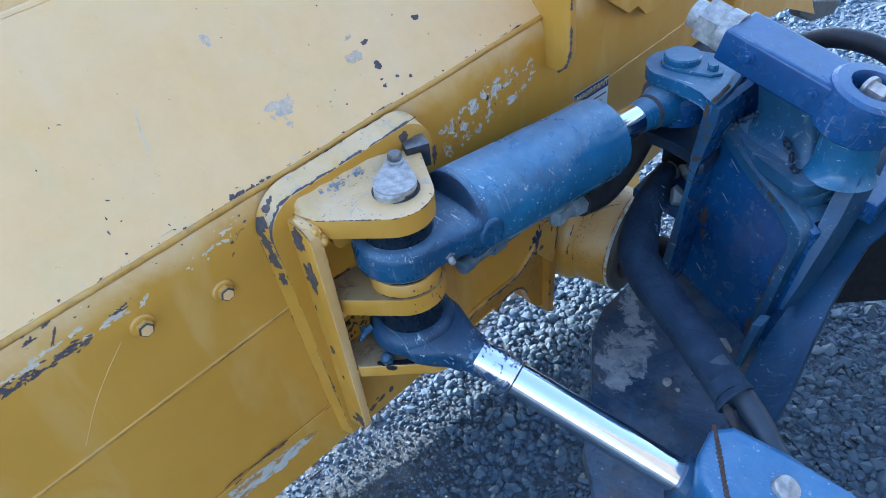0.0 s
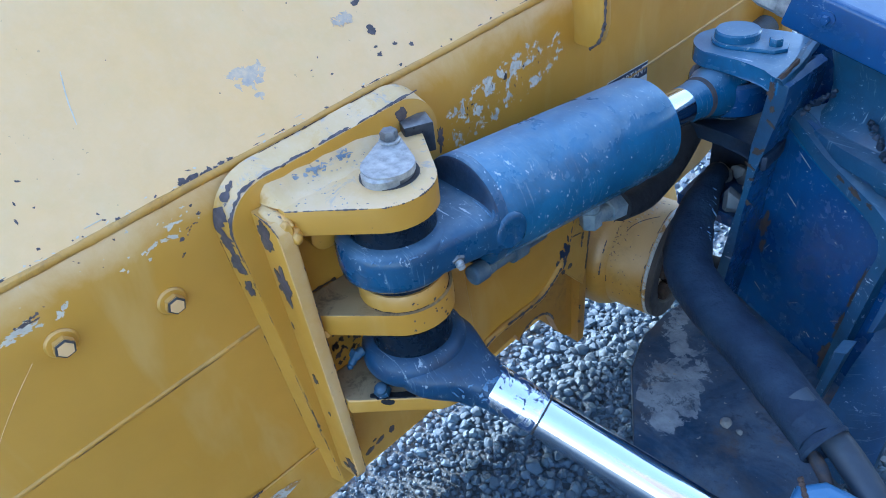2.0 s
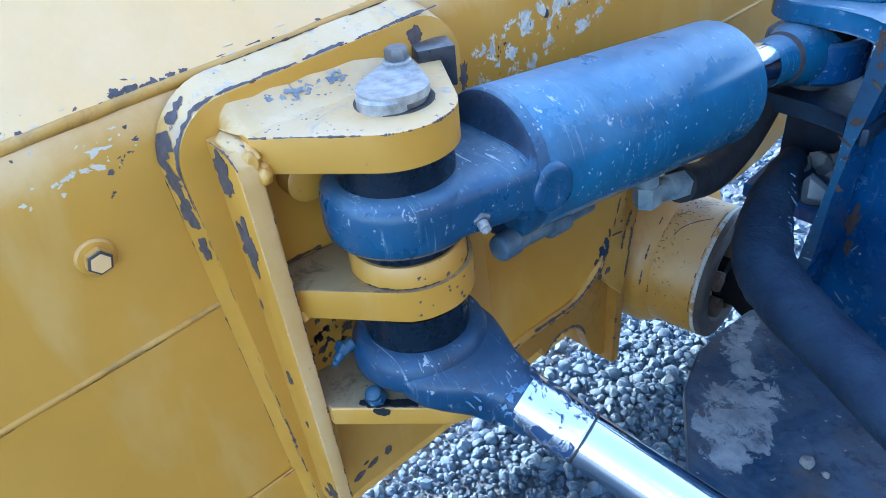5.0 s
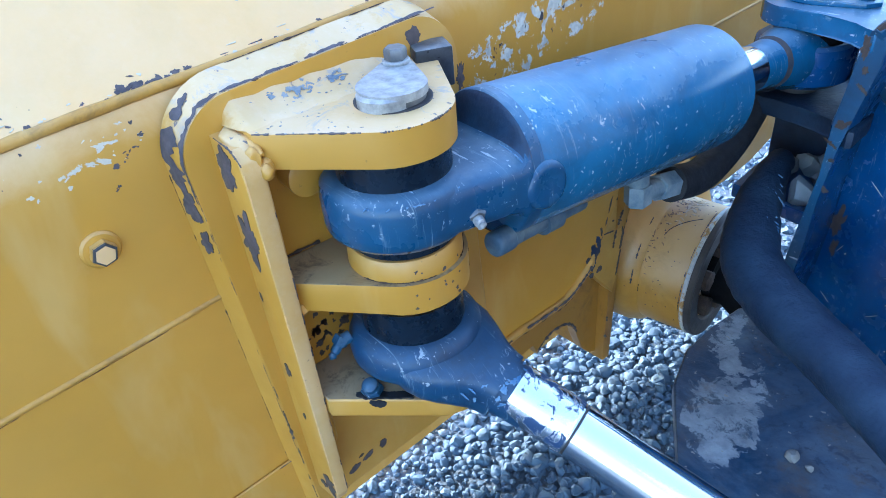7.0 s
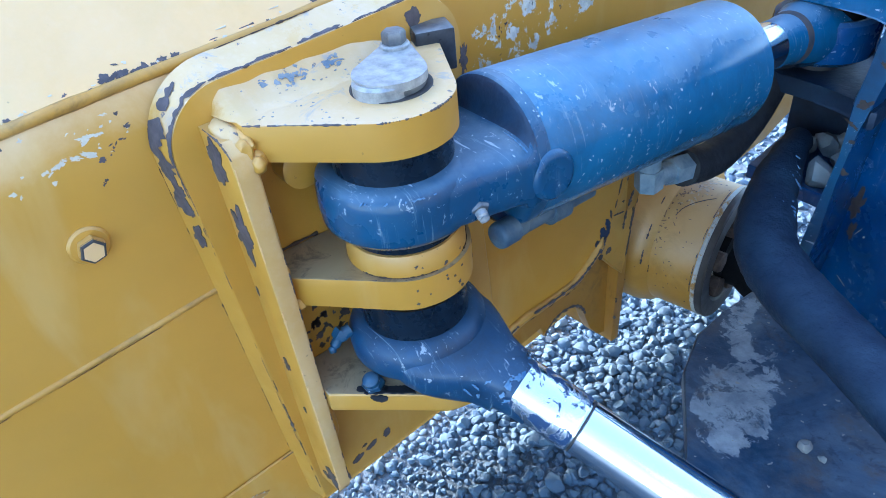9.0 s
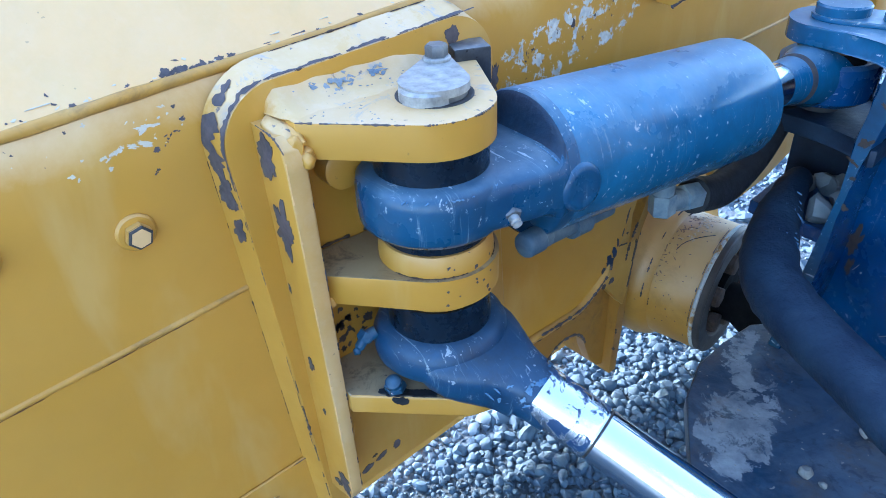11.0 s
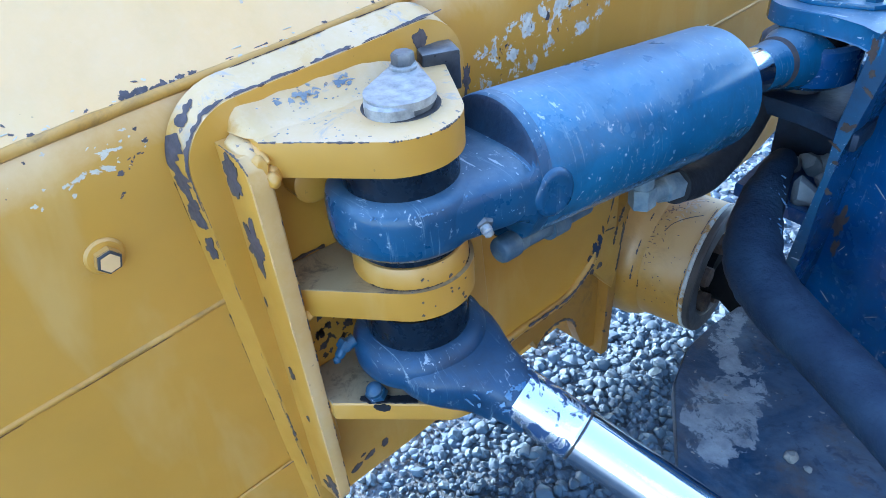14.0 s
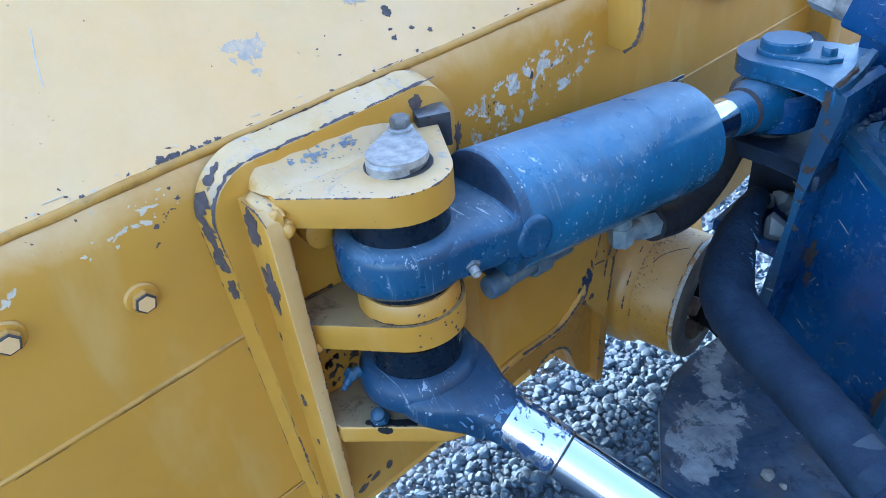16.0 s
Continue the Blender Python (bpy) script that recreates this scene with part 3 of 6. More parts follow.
on_blade("torn_lug", prism(torn, -0.088, -0.076, YZX, 0.001), YELLOW, "bent and torn yellow lug", tilt=False)
curve = spline([(-0.093, .135, .372), (-0.093, .198, .42), (-0.093, .264, .426), (-0.093, .322, .430), (-0.094, .369, .459), (-0.095, .381, .476)], 8)
on_blade("weld_edge", sweep(curve, lambda t: 0.0062 * min(1.0, 0.3 + 5 * (1 - t)), 10, 0.16, 4), YELLOW_SEAM, tilt=False)

on_blade("end_bit", prism([(1.42, .612), (1.72, .515), (1.70, .48), (1.544, .513), (1.45, .56)], -0.13, -0.10, YZX, 0.004), STEEL_DARK, "dark worn cutting edge at the blade end", tilt=False)
on_blade("end_plate", prism([(0.98, .75), (1.35, .66), (1.50, .59), (1.55, .53), (1.48, .562), (1.35, .62), (0.98, .66)], -0.125, -0.097, YZX, 0.004), YELLOW, "", tilt=False)
# flanged bolts through the back plate
for y, z in ((-0.213, 0.784), (-0.315, 0.802)):
    b = on_blade("flange_bolt", lathe([(0.0152, 0), (0.0152, 0.002), (0.0135, 0.004), (0.0085, 0.0046)], (-0.0955, y, z), (1, 0, 0), 36), YELLOW, tilt=False)
    on_blade("hex_head", hexagon((-0.0915, y, z), (1, 0, 0), 0.0180, 0.0095, (0, 0.3, 1)), YELLOW, "yellow hex head", b, False)
    on_blade("worn_rim", lathe([(0.01032, 0.0066), (0.01046, 0.0074), (0.00925, 0.0096), (0.0079, 0.0097), (0.0079, 0.009)], (-0.0915, y, z), (1, 0, 0), 6, (0, 0.3, 1)), STEEL_DARK, "edges worn to dark steel", b, False)
    on_blade("head_face", lathe([(0.0080, 0.0), (0.0078, 0.0008), (0.0, 0.0009)], (-0.0822, y, z), (1, 0, 0), 6, (0, 0.3, 1)), YELLOW_PALE, "", b, False)

# trunnion tube with its dark steel flange
TA = Vector((0.985, 0.16, 0.0)).normalized()
T0 = Vector((-0.066, 0.706, 0.280))
tube = on_blade("trunnion", lathe([(0.136, -0.26), (0.136, -0.125), (0.129, -0.105), (0.121, -0.098), (0.120, -0.022), (0.118, -0.019), (0.112, -0.0195)], T0, TA, 64), YELLOW_TUBE, "thick yellow tube, scratched and rusty", None, False)
on_blade("flange_ring", lathe([(0.074, -0.022), (0.119, -0.019), (0.1205, -0.003), (0.118, 0.0), (0.089, 0.0), (0.087, -0.004), (0.080, -0.03), (0.074, -0.03)], T0, TA, 64), RING, "dark machined steel ring", tube, False)
on_blade("ring_edge", lathe([(0.1185, -0.0205), (0.1208, -0.019), (0.1213, -0.016), (0.1213, -0.0135), (0.120, -0.0125)], T0, TA, 64), WORN_PALE, "edge rubbed pale", tube, False)
# hub and added shaft are black: the ring's inner shade put into their colour
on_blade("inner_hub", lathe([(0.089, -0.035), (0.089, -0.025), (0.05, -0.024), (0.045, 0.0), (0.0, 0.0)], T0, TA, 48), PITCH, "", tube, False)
on_blade("trunnion_shaft", lathe([(0.036, -0.03), (0.036, 0.02), (0.052, 0.05), (0.056, 0.15), (0.034, 0.155), (0.0, 0.155)], T0 - Vector((0, 0, 0.020)), TA, 40), PITCH, "added black shaft filling the shaded inside of the ring", tube, False)
tn = Vector((-TA.y, TA.x, 0))
for a in range(0, 360, 60):
    p = T0 - TA * 0.025 + tn * (0.064 * math.cos(radians(a + 40))) + Vector((0, 0, 0.064 * math.sin(radians(a + 40))))
    on_blade("hub_bolt", hexagon(p, TA, 0.034, 0.032, (0, 0, 1)), RUST, "rusty hex bolt", tube, False)

# flanged front of the gusset beside the tube
flange = on_blade("gusset_flange", prism([(.455, .366), (.468, .426), (.480, .474), (.488, .53), (.535, .53), (.538, .461), (.527, .40), (.519, .333), (.512, .30)], -0.172, -0.153, YZX, 0.002), YELLOW_SEAM, "chipped yellow flange, rusty along its edges", None, False)
# navy flakes draw the shaded gap at the plate edge; the rest are chips
for k, (y, z, w, h, a) in enumerate(((.457, .388, 8, 24, -18), (.464, .412, 14, 30, -14), (.472, .438, 8, 20, -12), (.478, .455, 9, 8, 0), (.490, .434, 26, 3, -10), (.486, .462, 10, 4, 30), (.532, .440, 9, 36, -14), (.526, .405, 6, 34, -10), (.521, .36, 4, 50, -8), (.507, .49, 5, 5, 0), (.452, .368, 12, 10, 20), (.472, .372, 12, 11, 0), (.500, .452, 5, 4, 0))):
    on_blade("paint_chip", flake((-0.1528, y, z), (1, 0, 0), w, h, a, 820 + k, 0.0004, 0.5), NAVY if k < 4 else CHIP, "", flange, False)
# navy ones again colour in the dark gap, here on the back plate
for k, (y, z, w, h, a) in enumerate(((.4125, .545, 3, 26, -14), (.406, .520, 2.5, 12, -14), (.372, .466, 11, 20, 18), (.381, .480, 13, 22, 20), (.390, .494, 9, 20, 18), (.396, .508, 4, 14, 10))):
    on_blade("paint_chip", flake((-0.0946, y, z), (1, 0, 0), w, h, a, 840 + k, 0.0004, 0.4), NAVY if 1 < k < 5 else CHIP, "", None, False)
# specks, a rubbed rusty belt and a hairline scratch on the tube
r = random.Random(31)


def on_tube(d, a, up=0.0002):
    rad = 0.1201 - 0.0132 * (d + 0.022) if d > -0.098 else 0.129 if d > -0.115 else 0.136
    n = tn * math.cos(radians(a)) + Vector((0, 0, math.sin(radians(a))))
    return T0 + TA * d + n * (rad + up), n


specks, belt, pale = [], [], []
for k in range(42):
    specks.append((*on_tube(r.uniform(-0.095, -0.026), r.uniform(75, 205)), r.uniform(0.8, 3.4), r.uniform(0.8, 2.2), r.uniform(0, 180)))
for k in range(40):
    t = r.random()
    belt.append((*on_tube(-0.078 - 0.012 * t + r.gauss(0, 0.006), 80 + 85 * t), r.uniform(2, 8), r.uniform(1, 4.5) * (1.2 - 0.7 * t), r.uniform(0, 180)))
for k in range(36):
    pale.append((*on_tube(-0.066 + r.gauss(0, 0.010), r.gauss(92, 14)), r.uniform(3, 12), r.uniform(2, 5), r.uniform(0, 180)))
RUSTY = plain("thin_rust", (0.17, 0.095, 0.050, 1), (0.26, 0.17, 0.11, 1), 90, (0.6, 0.8))
SCUFF = plain("rubbed_yellow", (0.42, 0.30, 0.17, 1), (0.54, 0.40, 0.25, 1), 90, (0.6, 0.8))
for name, mat, label, spots in (("worn_patch", SCUFF, "pale rubbed paint on the tube", pale), ("rust_patch", RUSTY, "rusty belt of bare spots", belt), ("paint_chip", CHIP, "small dark chips", specks)):
    made = None
    for k, (p, nv, w, h, a) in enumerate(spots):
        b = flake(p, nv, w, h, a, 860 + k * 1.3, 0.0002, 0.7)
        made = b if made is None else merge(made, b)
    tagged(on_blade(name, made, mat, label, tube, False), label, kind="stuff")
on_blade("scratch", sweep([on_tube(-0.080 + 0.045 * t / 11, 128 - 26 * (t / 11) ** 0.6, 0.0002)[0] for t in range(12)], 0.0007, 6, 0.3, 8), CHIP, "hairline scratch", tube, False)

# sticker
stick = on_blade("warning_label", prism([(.489, .66), (.592, .66), (.592, .749), (.489, .749)], -0.0948, -0.0942, YZX), WHITE, "white sticker with a navy heading", tilt=False)
on_blade("heading", prism([(.490, .727), (.591, .727), (.591, .748), (.490, .748)], -0.0942, -0.0938, YZX), NAVY, "", stick, False)
fc = bpy.data.curves.new("letters", 'FONT')
fc.body, fc.size, fc.align_x, fc.align_y = "IMPORTANT", 0.0175, 'CENTER', 'CENTER'
fo = bpy.data.objects.new("letters", fc)
dg = bpy.context.evaluated_depsgraph_get()
scene.collection.objects.link(fo)
bpy.context.view_layer.update()
tm = bpy.data.meshes.new_from_object(fo.evaluated_get(bpy.context.evaluated_depsgraph_get()))
bpy.data.objects.remove(fo)
tb = bmesh.new()
tb.from_mesh(tm)
tb.transform(Matrix.Translation((-0.0934, 0.5405, 0.7375)) @ YZX)
on_blade("heading_text", tb, WHITE, "white capital letters", stick, False)
for k in range(5):
    on_blade("text_line", prism([(.496, .717 - k * .011), (.585 - .012 * (k % 2), .717 - k * .011), (.585 - .012 * (k % 2), .7145 - k * .011), (.496, .7145 - k * .011)], -0.0942, -0.0938, YZX), NAVY, "", stick, False)

# ---- cylinder bracket, welded to the blade ----
def loft(a, b, m=None):
    """A body between two outlines of equal count, each with its own height."""
    bm = bmesh.new()
    ra, rb = [bm.verts.new(p) for p in a], [bm.verts.new(p) for p in b]
    k = len(ra)
    bm.faces.new(ra[::-1])
    bm.faces.new(rb)
    for i in range(k):
        bm.faces.new((ra[i], ra[(i + 1) % k], rb[(i + 1) % k], rb[i]))
    rim = [e for e in bm.edges if all(v in rb for v in e.verts)]
    bmesh.ops.bevel(bm, geom=rim, offset=0.0025, segments=2, profile=0.5, affect='EDGES')
    if m is not None:
        bm.transform(m)
    return bm


def doubler(left, right, low, top, r, x):
    o = [(left, low), (right, low)] + arc(right - r, top - r, r, 0, 90, 10) + arc(left + r, top - r, r, 90, 180, 10)
    return [(y, z, x) for y, z in o]


bracket = on_blade("cylinder_bracket", loft(doubler(-0.1490, 0.132, -0.462, 0.037, 0.058, -0.0945), doubler(-0.1425, 0.127, -0.458, 0.026, 0.048, -0.066), YZX), YELLOW,
                   "yellow welded clevis bracket with dusty top and dark paint chips")
def dust_top(ob, mat, least=0.6):
    """Gives the upward faces of a part a coat of settled dust."""
    ob.data.materials.append(mat)
    for f in ob.data.polygons:
        if f.normal.z > least:
            f.material_index = 1
    return ob


dust_top(bracket, YELLOW_CAKED, 0.06)
sp = bmesh.new()
top, bot = [], []
for x, y, z, t in ((-0.067, -0.1175, 0.853, 0.018), (-0.033, -0.1175, 0.851, 0.018), (-0.021, -0.1175, 0.843, 0.018), (-0.018, -0.1172, 0.828, 0.017), (-0.018, -0.1105, 0.46, 0.013), (-0.024, -0.110, 0.447, 0.013), (-0.067, -0.1095, 0.43, 0.013)):
    top.append((x, y, z))
    bot.append((x, y + t, z))
va, vb = [sp.verts.new(p) for p in top], [sp.verts.new(p) for p in bot]
sp.faces.new(va)
sp.faces.new(vb[::-1])
for i in range(len(va)):
    j = (i + 1) % len(va)
    sp.faces.new((va[i], vb[i], vb[j], va[j]))
bmesh.ops.bevel(sp, geom=[e for e in sp.edges if all(v.co.x > -0.066 for v in e.verts)], offset=0.002, segments=2, profile=0.5, affect='EDGES')
side = on_blade("side_plate", sp, YELLOW, "", bracket, False)
side.data.materials.append(YELLOW_SCUFFED)
for f in side.data.polygons:
    if f.normal.x > 0.3:
        f.material_index = 1


def ear(r, lx, ly, rx, ry, back=-0.0725):
    """The outline of a clevis plate: two straight flanks to a round nose about the pin."""
    def tangent(px, py, sign):
        d = math.hypot(px, py)
        a = math.atan2(py, px) + sign * math.acos(r / d)
        return math.degrees(a)
    a0, a1 = tangent(lx, ly, 1), tangent(rx, ry, -1)
    while a1 < a0:
        a1 += 360
    return [(back, ry), (back, ly), (lx, ly)] + arc(0, 0, r, a0, a1, 28) + [(rx, ry)]


def clevis(r, lx, ly, lo, hi, hole=0.0):
    return prism(ear(r, lx, ly, -0.05, 0.092, -0.0655), lo, hi, None, 0.002)


dust_top(on_blade("clevis_plate", clevis(0.053, -0.030, -0.0995, 0.8285, 0.8578), YELLOW, "thick yellow plate with pale dust on top", bracket, False), YELLOW_CAKED, 0.9)
fillet = [(-0.069, 0.857), (-0.069, 0.8750), (-0.0655, 0.8720), (-0.061, 0.8675), (-0.056, 0.8635), (-0.050, 0.8604), (-0.043, 0.8586), (-0.034, 0.8575), (-0.034, 0.857)]
bm = bmesh.new()
rings = []
for i in range(49):
    y = -0.106 + 0.166 * i / 48
    fade = min(1.0, 0.15 + 1.1 * math.sqrt(i / 5), 0.15 + 0.5 * math.sqrt((48 - i) / 4))
    wave = 1 + 0.10 * noise.noise(Vector((y * 60, 3.1, 0)))
    rings.append([bm.verts.new((-0.069 + (x + 0.069) * fade * wave, y, 0.857 + (z - 0.857) * fade * wave)) for x, z in fillet])
for a, b in zip(rings, rings[1:]):
    for j in range(len(fillet)):
        bm.faces.new((a[j], a[(j + 1) % len(fillet)], b[(j + 1) % len(fillet)], b[j]))
bm.faces.new(rings[0])
bm.faces.new(rings[-1][::-1])
on_blade("weld_fillet", bm, YELLOW_CAKED, "broad smooth weld under pale dust", bracket, False)
on_blade("weld_fillet", blob((-0.046, -0.1055, 0.849), (0.021, 0.0105, 0.0065), 3, (0, 12, 0)), YELLOW_CAKED, "lumpy yellow weld", bracket, False)
on_blade("weld_fillet", blob((-0.0265, -0.1035, 0.840), (0.0065, 0.0065, 0.0105), 5), YELLOW, "", bracket, False)
on_blade("weld_drop", blob((-0.0195, -0.0985, 0.831), (0.0055, 0.0055, 0.0065), 7), YELLOW, "", bracket, False)
dust_top(on_blade("clevis_plate", clevis(0.0545, -0.030, -0.0985, 0.6925, 0.722), YELLOW, "thick yellow plate with grey silt on top", bracket, False), YELLOW_SILTY, 0.9)
low = [(-0.0655, 0.085), (-0.0655, -0.0975), (-0.014, -0.0975), (0.060, -0.0205), (0.0645, -0.014), (0.070, 0.004), (0.066, 0.03), (0.05, 0.055), (0.0, 0.085)]
dust_top(on_blade("clevis_plate", prism(low, 0.5725, 0.594, None, 0.002), YELLOW, "thin yellow plate with silt and oily grime on top", bracket, False), YELLOW_SILTY, 0.9)
on_blade("bush_ring", lathe([(0.040, 0.722), (0.0505, 0.722), (0.050, 0.735), (0.047, 0.7405), (0.030, 0.741)]), YELLOW, "", bracket, False)
on_blade("bush_ring", lathe([(0.030, 0.683), (0.044, 0.683), (0.0465, 0.6865), (0.047, 0.6925), (0.04, 0.6925)]), YELLOW, "", bracket, False)
for a, b, s in (((-0.02, -0.0985, 0.845), (-0.075, -0.1005, 0.856), 1), ((-0.025, -0.0965, 0.84), (-0.022, -0.0955, 0.826), 2), ((-0.03, -0.096, 0.7215), (-0.072, -0.094, 0.7215), 3),
                ((-0.03, -0.0955, 0.70), (-0.026, -0.094, 0.688), 4), ((-0.035, -0.094, 0.594), (-0.03, -0.09, 0.565), 5), ((-0.072, -0.09, 0.724), (-0.072, 0.06, 0.724), 6), ((-0.04, -0.092, 0.57), (-0.045, -0.089, 0.50), 7)):
    on_blade("weld_bead", sweep(spline([a, b], 14), lambda t: 0.0048 * min(1.0, 0.25 + 4 * t, 0.25 + 4 * (1 - t)), 10, 0.18, s), YELLOW, "", bracket, False)
dust_top(on_blade("keeper_block", rounded_box(0.030, 0.034, 0.036, 0.002, pose(-0.056, 0.0895, 0.8505, 0, 0, -24)), KEEPER, "dark blue-black keeper block with dusty top", bracket, False), STEEL_MID, 0.8)
on_blade("stray_nut", merge(hexagon((0.006, -0.060, 0.594), (0.2, -0.35, 1), 0.018, 0.010), lathe([(0.008, 0.0), (0.0075, 0.006), (0.004, 0.009), (0.0, 0.0095)], (0.0075, -0.0625, 0.602), (0.2, -0.35, 1), 20)), BLUE_WORN, "blue-painted nut on the plate", bracket, False)
on_blade("stop_stub", lathe([(0.017, -0.072), (0.018, -0.045), (0.015, -0.043), (0, -0.043)], (0, -0.055, 0.80), (1, 0, 0), 28), YELLOW, "", bracket, False)

# ---- clevis pin ----
pin = thing("clevis_pin", "worn grey steel pin with teardrop flag and hex bolt", "pin", (0, 0, 0.60))


def attach(ob_parent, name, bm, mat, label=""):
    bm.transform(ob_parent.matrix_world.inverted())
    ob = part(name, bm, mat, ob_parent, label)
    bpy.context.view_layer.update()
    return ob


bpy.context.view_layer.update()
attach(pin, "shaft", lathe([(0.022, 0.565), (0.0225, 0.57), (0.0225, 0.866), (0.02, 0.868)]), STEEL)
FX, FY, BX, BY = -0.003, 0.009, -0.038, 0.040
fa = math.atan2(BY - FY, BX - FX)
flag = [(FX + 0.0280 * math.cos(fa + radians(d)), FY + 0.0280 * math.sin(fa + radians(d))) for d in range(72, 289, 8)] + [(BX + 0.0125 * math.cos(fa + radians(d)), BY + 0.0125 * math.sin(fa + radians(d))) for d in range(-70, 71, 14)]
attach(pin, "hole_rim", lathe([(0.0312, 0.8576), (0.0312, 0.8584), (0.0300, 0.8586), (0.029, 0.8582), (0.020, 0.8582)], (FX, FY, 0), (0, 0, 1), 48), STEEL_DARK, "dark gap round the pin")
attach(pin, "pin_head", lathe([(0.024, 0.8583), (0.0262, 0.8586), (0.0262, 0.8635), (0.020, 0.8638), (0.0, 0.8638)], (FX, FY, 0), (0, 0, 1), 56), STEEL_MID, "dull round pin head")
attach(pin, "pin_flag", prism(flag, 0.8632, 0.8698, None, 0.0022, 3), STEEL, "thick scuffed teardrop plate, grey and mottled")
attach(pin, "washer", lathe([(0.0118, 0.8696), (0.0118, 0.8718), (0.0108, 0.8730), (0.007, 0.8730)], (BX, BY, 0), (0, 0, 1), 32), STEEL)
attach(pin, "hex_bolt", hexagon((BX, BY, 0.8728), (0, 0, 1), 0.0168, 0.0100), STEEL_MID, "darkened hex bolt")

# ---- upper hydraulic cylinder ----
UP, UD = Vector((0.005, 0, 0.78)), Vector((0.0624, 0.9953, -0.0625)).normalized()
upper = thing("hydraulic_cylinder", "blue painted hydraulic cylinder with scuffed barrel pinned to the blade bracket", "hydraulic cylinder", (0, 0, 0.78), "angle cylinders")
bpy.context.view_layer.update()
attach(upper, "barrel", lathe([(0.066, 0.096), (0.0675, 0.0965), (0.0675, 0.388), (0.0665, 0.3925), (0.055, 0.3935), (0.026, 0.3935)], UP, UD, 72), BLUE, "blue barrel with pale scuffs")
eye_prof = [(0.03, 0.7545), (0.052, 0.7545), (0.059, 0.7565), (0.0632, 0.762), (0.064, 0.77), (0.064, 0.79), (0.0625, 0.798), (0.058, 0.803), (0.05, 0.8045), (0.03, 0.8045)]
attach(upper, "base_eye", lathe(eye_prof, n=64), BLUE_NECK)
sh = bmesh.new()
rings = []
US = UD.cross(Vector((0, 0, 1))).normalized()
UT = US.cross(UD)
for u, r, hi, lo, p in ((-0.02, 0.0612, 0.0235, -0.024, 4.0), (0.0, 0.0634, 0.0246, -0.0245, 4.2), (0.02, 0.0640, 0.0262, -0.0243, 4.6), (0.045, 0.0645, 0.0268, -0.0235, 5.0), (0.066, 0.0655, 0.0275, -0.0235, 5.0), (0.076, 0.0663, 0.0295, -0.026, 4.6), (0.0805, 0.0668, 0.034, -0.032, 4.0),
                        (0.083, 0.067, 0.042, -0.042, 3.2), (0.0845, 0.0673, 0.052, -0.052, 2.6), (0.0858, 0.0674, 0.0605, -0.0605, 2.2), (0.0872, 0.0675, 0.0655, -0.0655, 2.05), (0.0895, 0.0676, 0.0676, -0.0676, 2.0), (0.099, 0.0676, 0.0676, -0.0676, 2.0)):
    ring = []
    for k in range(72):
        a = 2 * math.pi * k / 72
        c, d = math.cos(a), math.sin(a)
        x = r * math.copysign(abs(c) ** (2 / p), c)
        z = (hi if d > 0 else -lo) * math.copysign(abs(d) ** (2 / p), d)
        ring.append(sh.verts.new(UP + UD * u + US * (x - 0.005 * max(0.0, 1 - max(u, 0) / 0.08)) + UT * z))
    rings.append(ring)
for a, b in zip(rings, rings[1:]):
    for k in range(72):
        sh.faces.new((a[k], a[(k + 1) % 72], b[(k + 1) % 72], b[k]))
# the scoop's recess shade is put into this dark blue, along with grease
SHADE_GREASE = plain("shade_and_grease", (0.004, 0.016, 0.040, 1), (0.010, 0.034, 0.075, 1), 40, (0.5, 0.7), 0.0, 0.5, 120, 0.002)
neck = attach(upper, "neck", sh, BLUE_NECK, "cast blue shoulder, its scoop coloured dark with shade and grease")
neck.data.materials.append(SHADE_GREASE)
for f in neck.data.polygons:
    c = f.center + Vector((0, 0, 0.78)) - UP
    if 0.0815 < c.dot(UD) < 0.0872 and c.dot(UT) > 0.030:
        f.material_index = 1
RIDGE = [UP + UD * (0.0795 - 0.004 * (k / 7) ** 2) + US * (0.012 + 0.051 * k / 7) + UT * (0.0318 - 0.0045 * (k / 7) ** 3) for k in range(8)]
attach(upper, "seal_collar", lathe([(0.03, 0.804), (0.0475, 0.804), (0.047, 0.8325), (0.03, 0.8325)], n=48), BLACK_SEAL, "black dust collar")
attach(upper, "seal_collar", lathe([(0.03, 0.7415), (0.0455, 0.7415), (0.0475, 0.755), (0.03, 0.755)], n=48), BLACK_SEAL, "black dust collar")
attach(upper, "side_boss", lathe([(0.0262, -0.02), (0.0238, -0.003), (0.0218, 0.002), (0.0210, 0.006), (0.0185, 0.0086), (0.0150, 0.0092), (0.011, 0.0086), (0.0, 0.0084)], (0.0725, 0.096, 0.7745), (0.99, -0.1, 0.10), 40), BLUE_NECK)
z0 = Vector((0.062, 0.028, 0.772))
zd = Vector((0.92, -0.25, -0.32)).normalized()
zk = attach(upper, "grease_nipple", hexagon(z0, zd, 0.0150, 0.007, (0, 0, 1)), STEEL_MID)
attach(zk, "washer", lathe([(0.0115, -0.001), (0.0115, 0.0012), (0.006, 0.0016)], z0, zd, 24), BLUE_WORN)
attach(zk, "nipple_tip", lathe([(0.0046, 0.0), (0.0046, 0.005), (0.0034, 0.0062), (0.0042, 0.008), (0.0012, 0.0098)], z0 + zd * 0.007, zd, 16), STEEL)
rod = attach(upper, "rod", lathe([(0.0265, 0.38), (0.0265, 0.53)], UP, UD, 48), CHROME, "bright chrome rod")
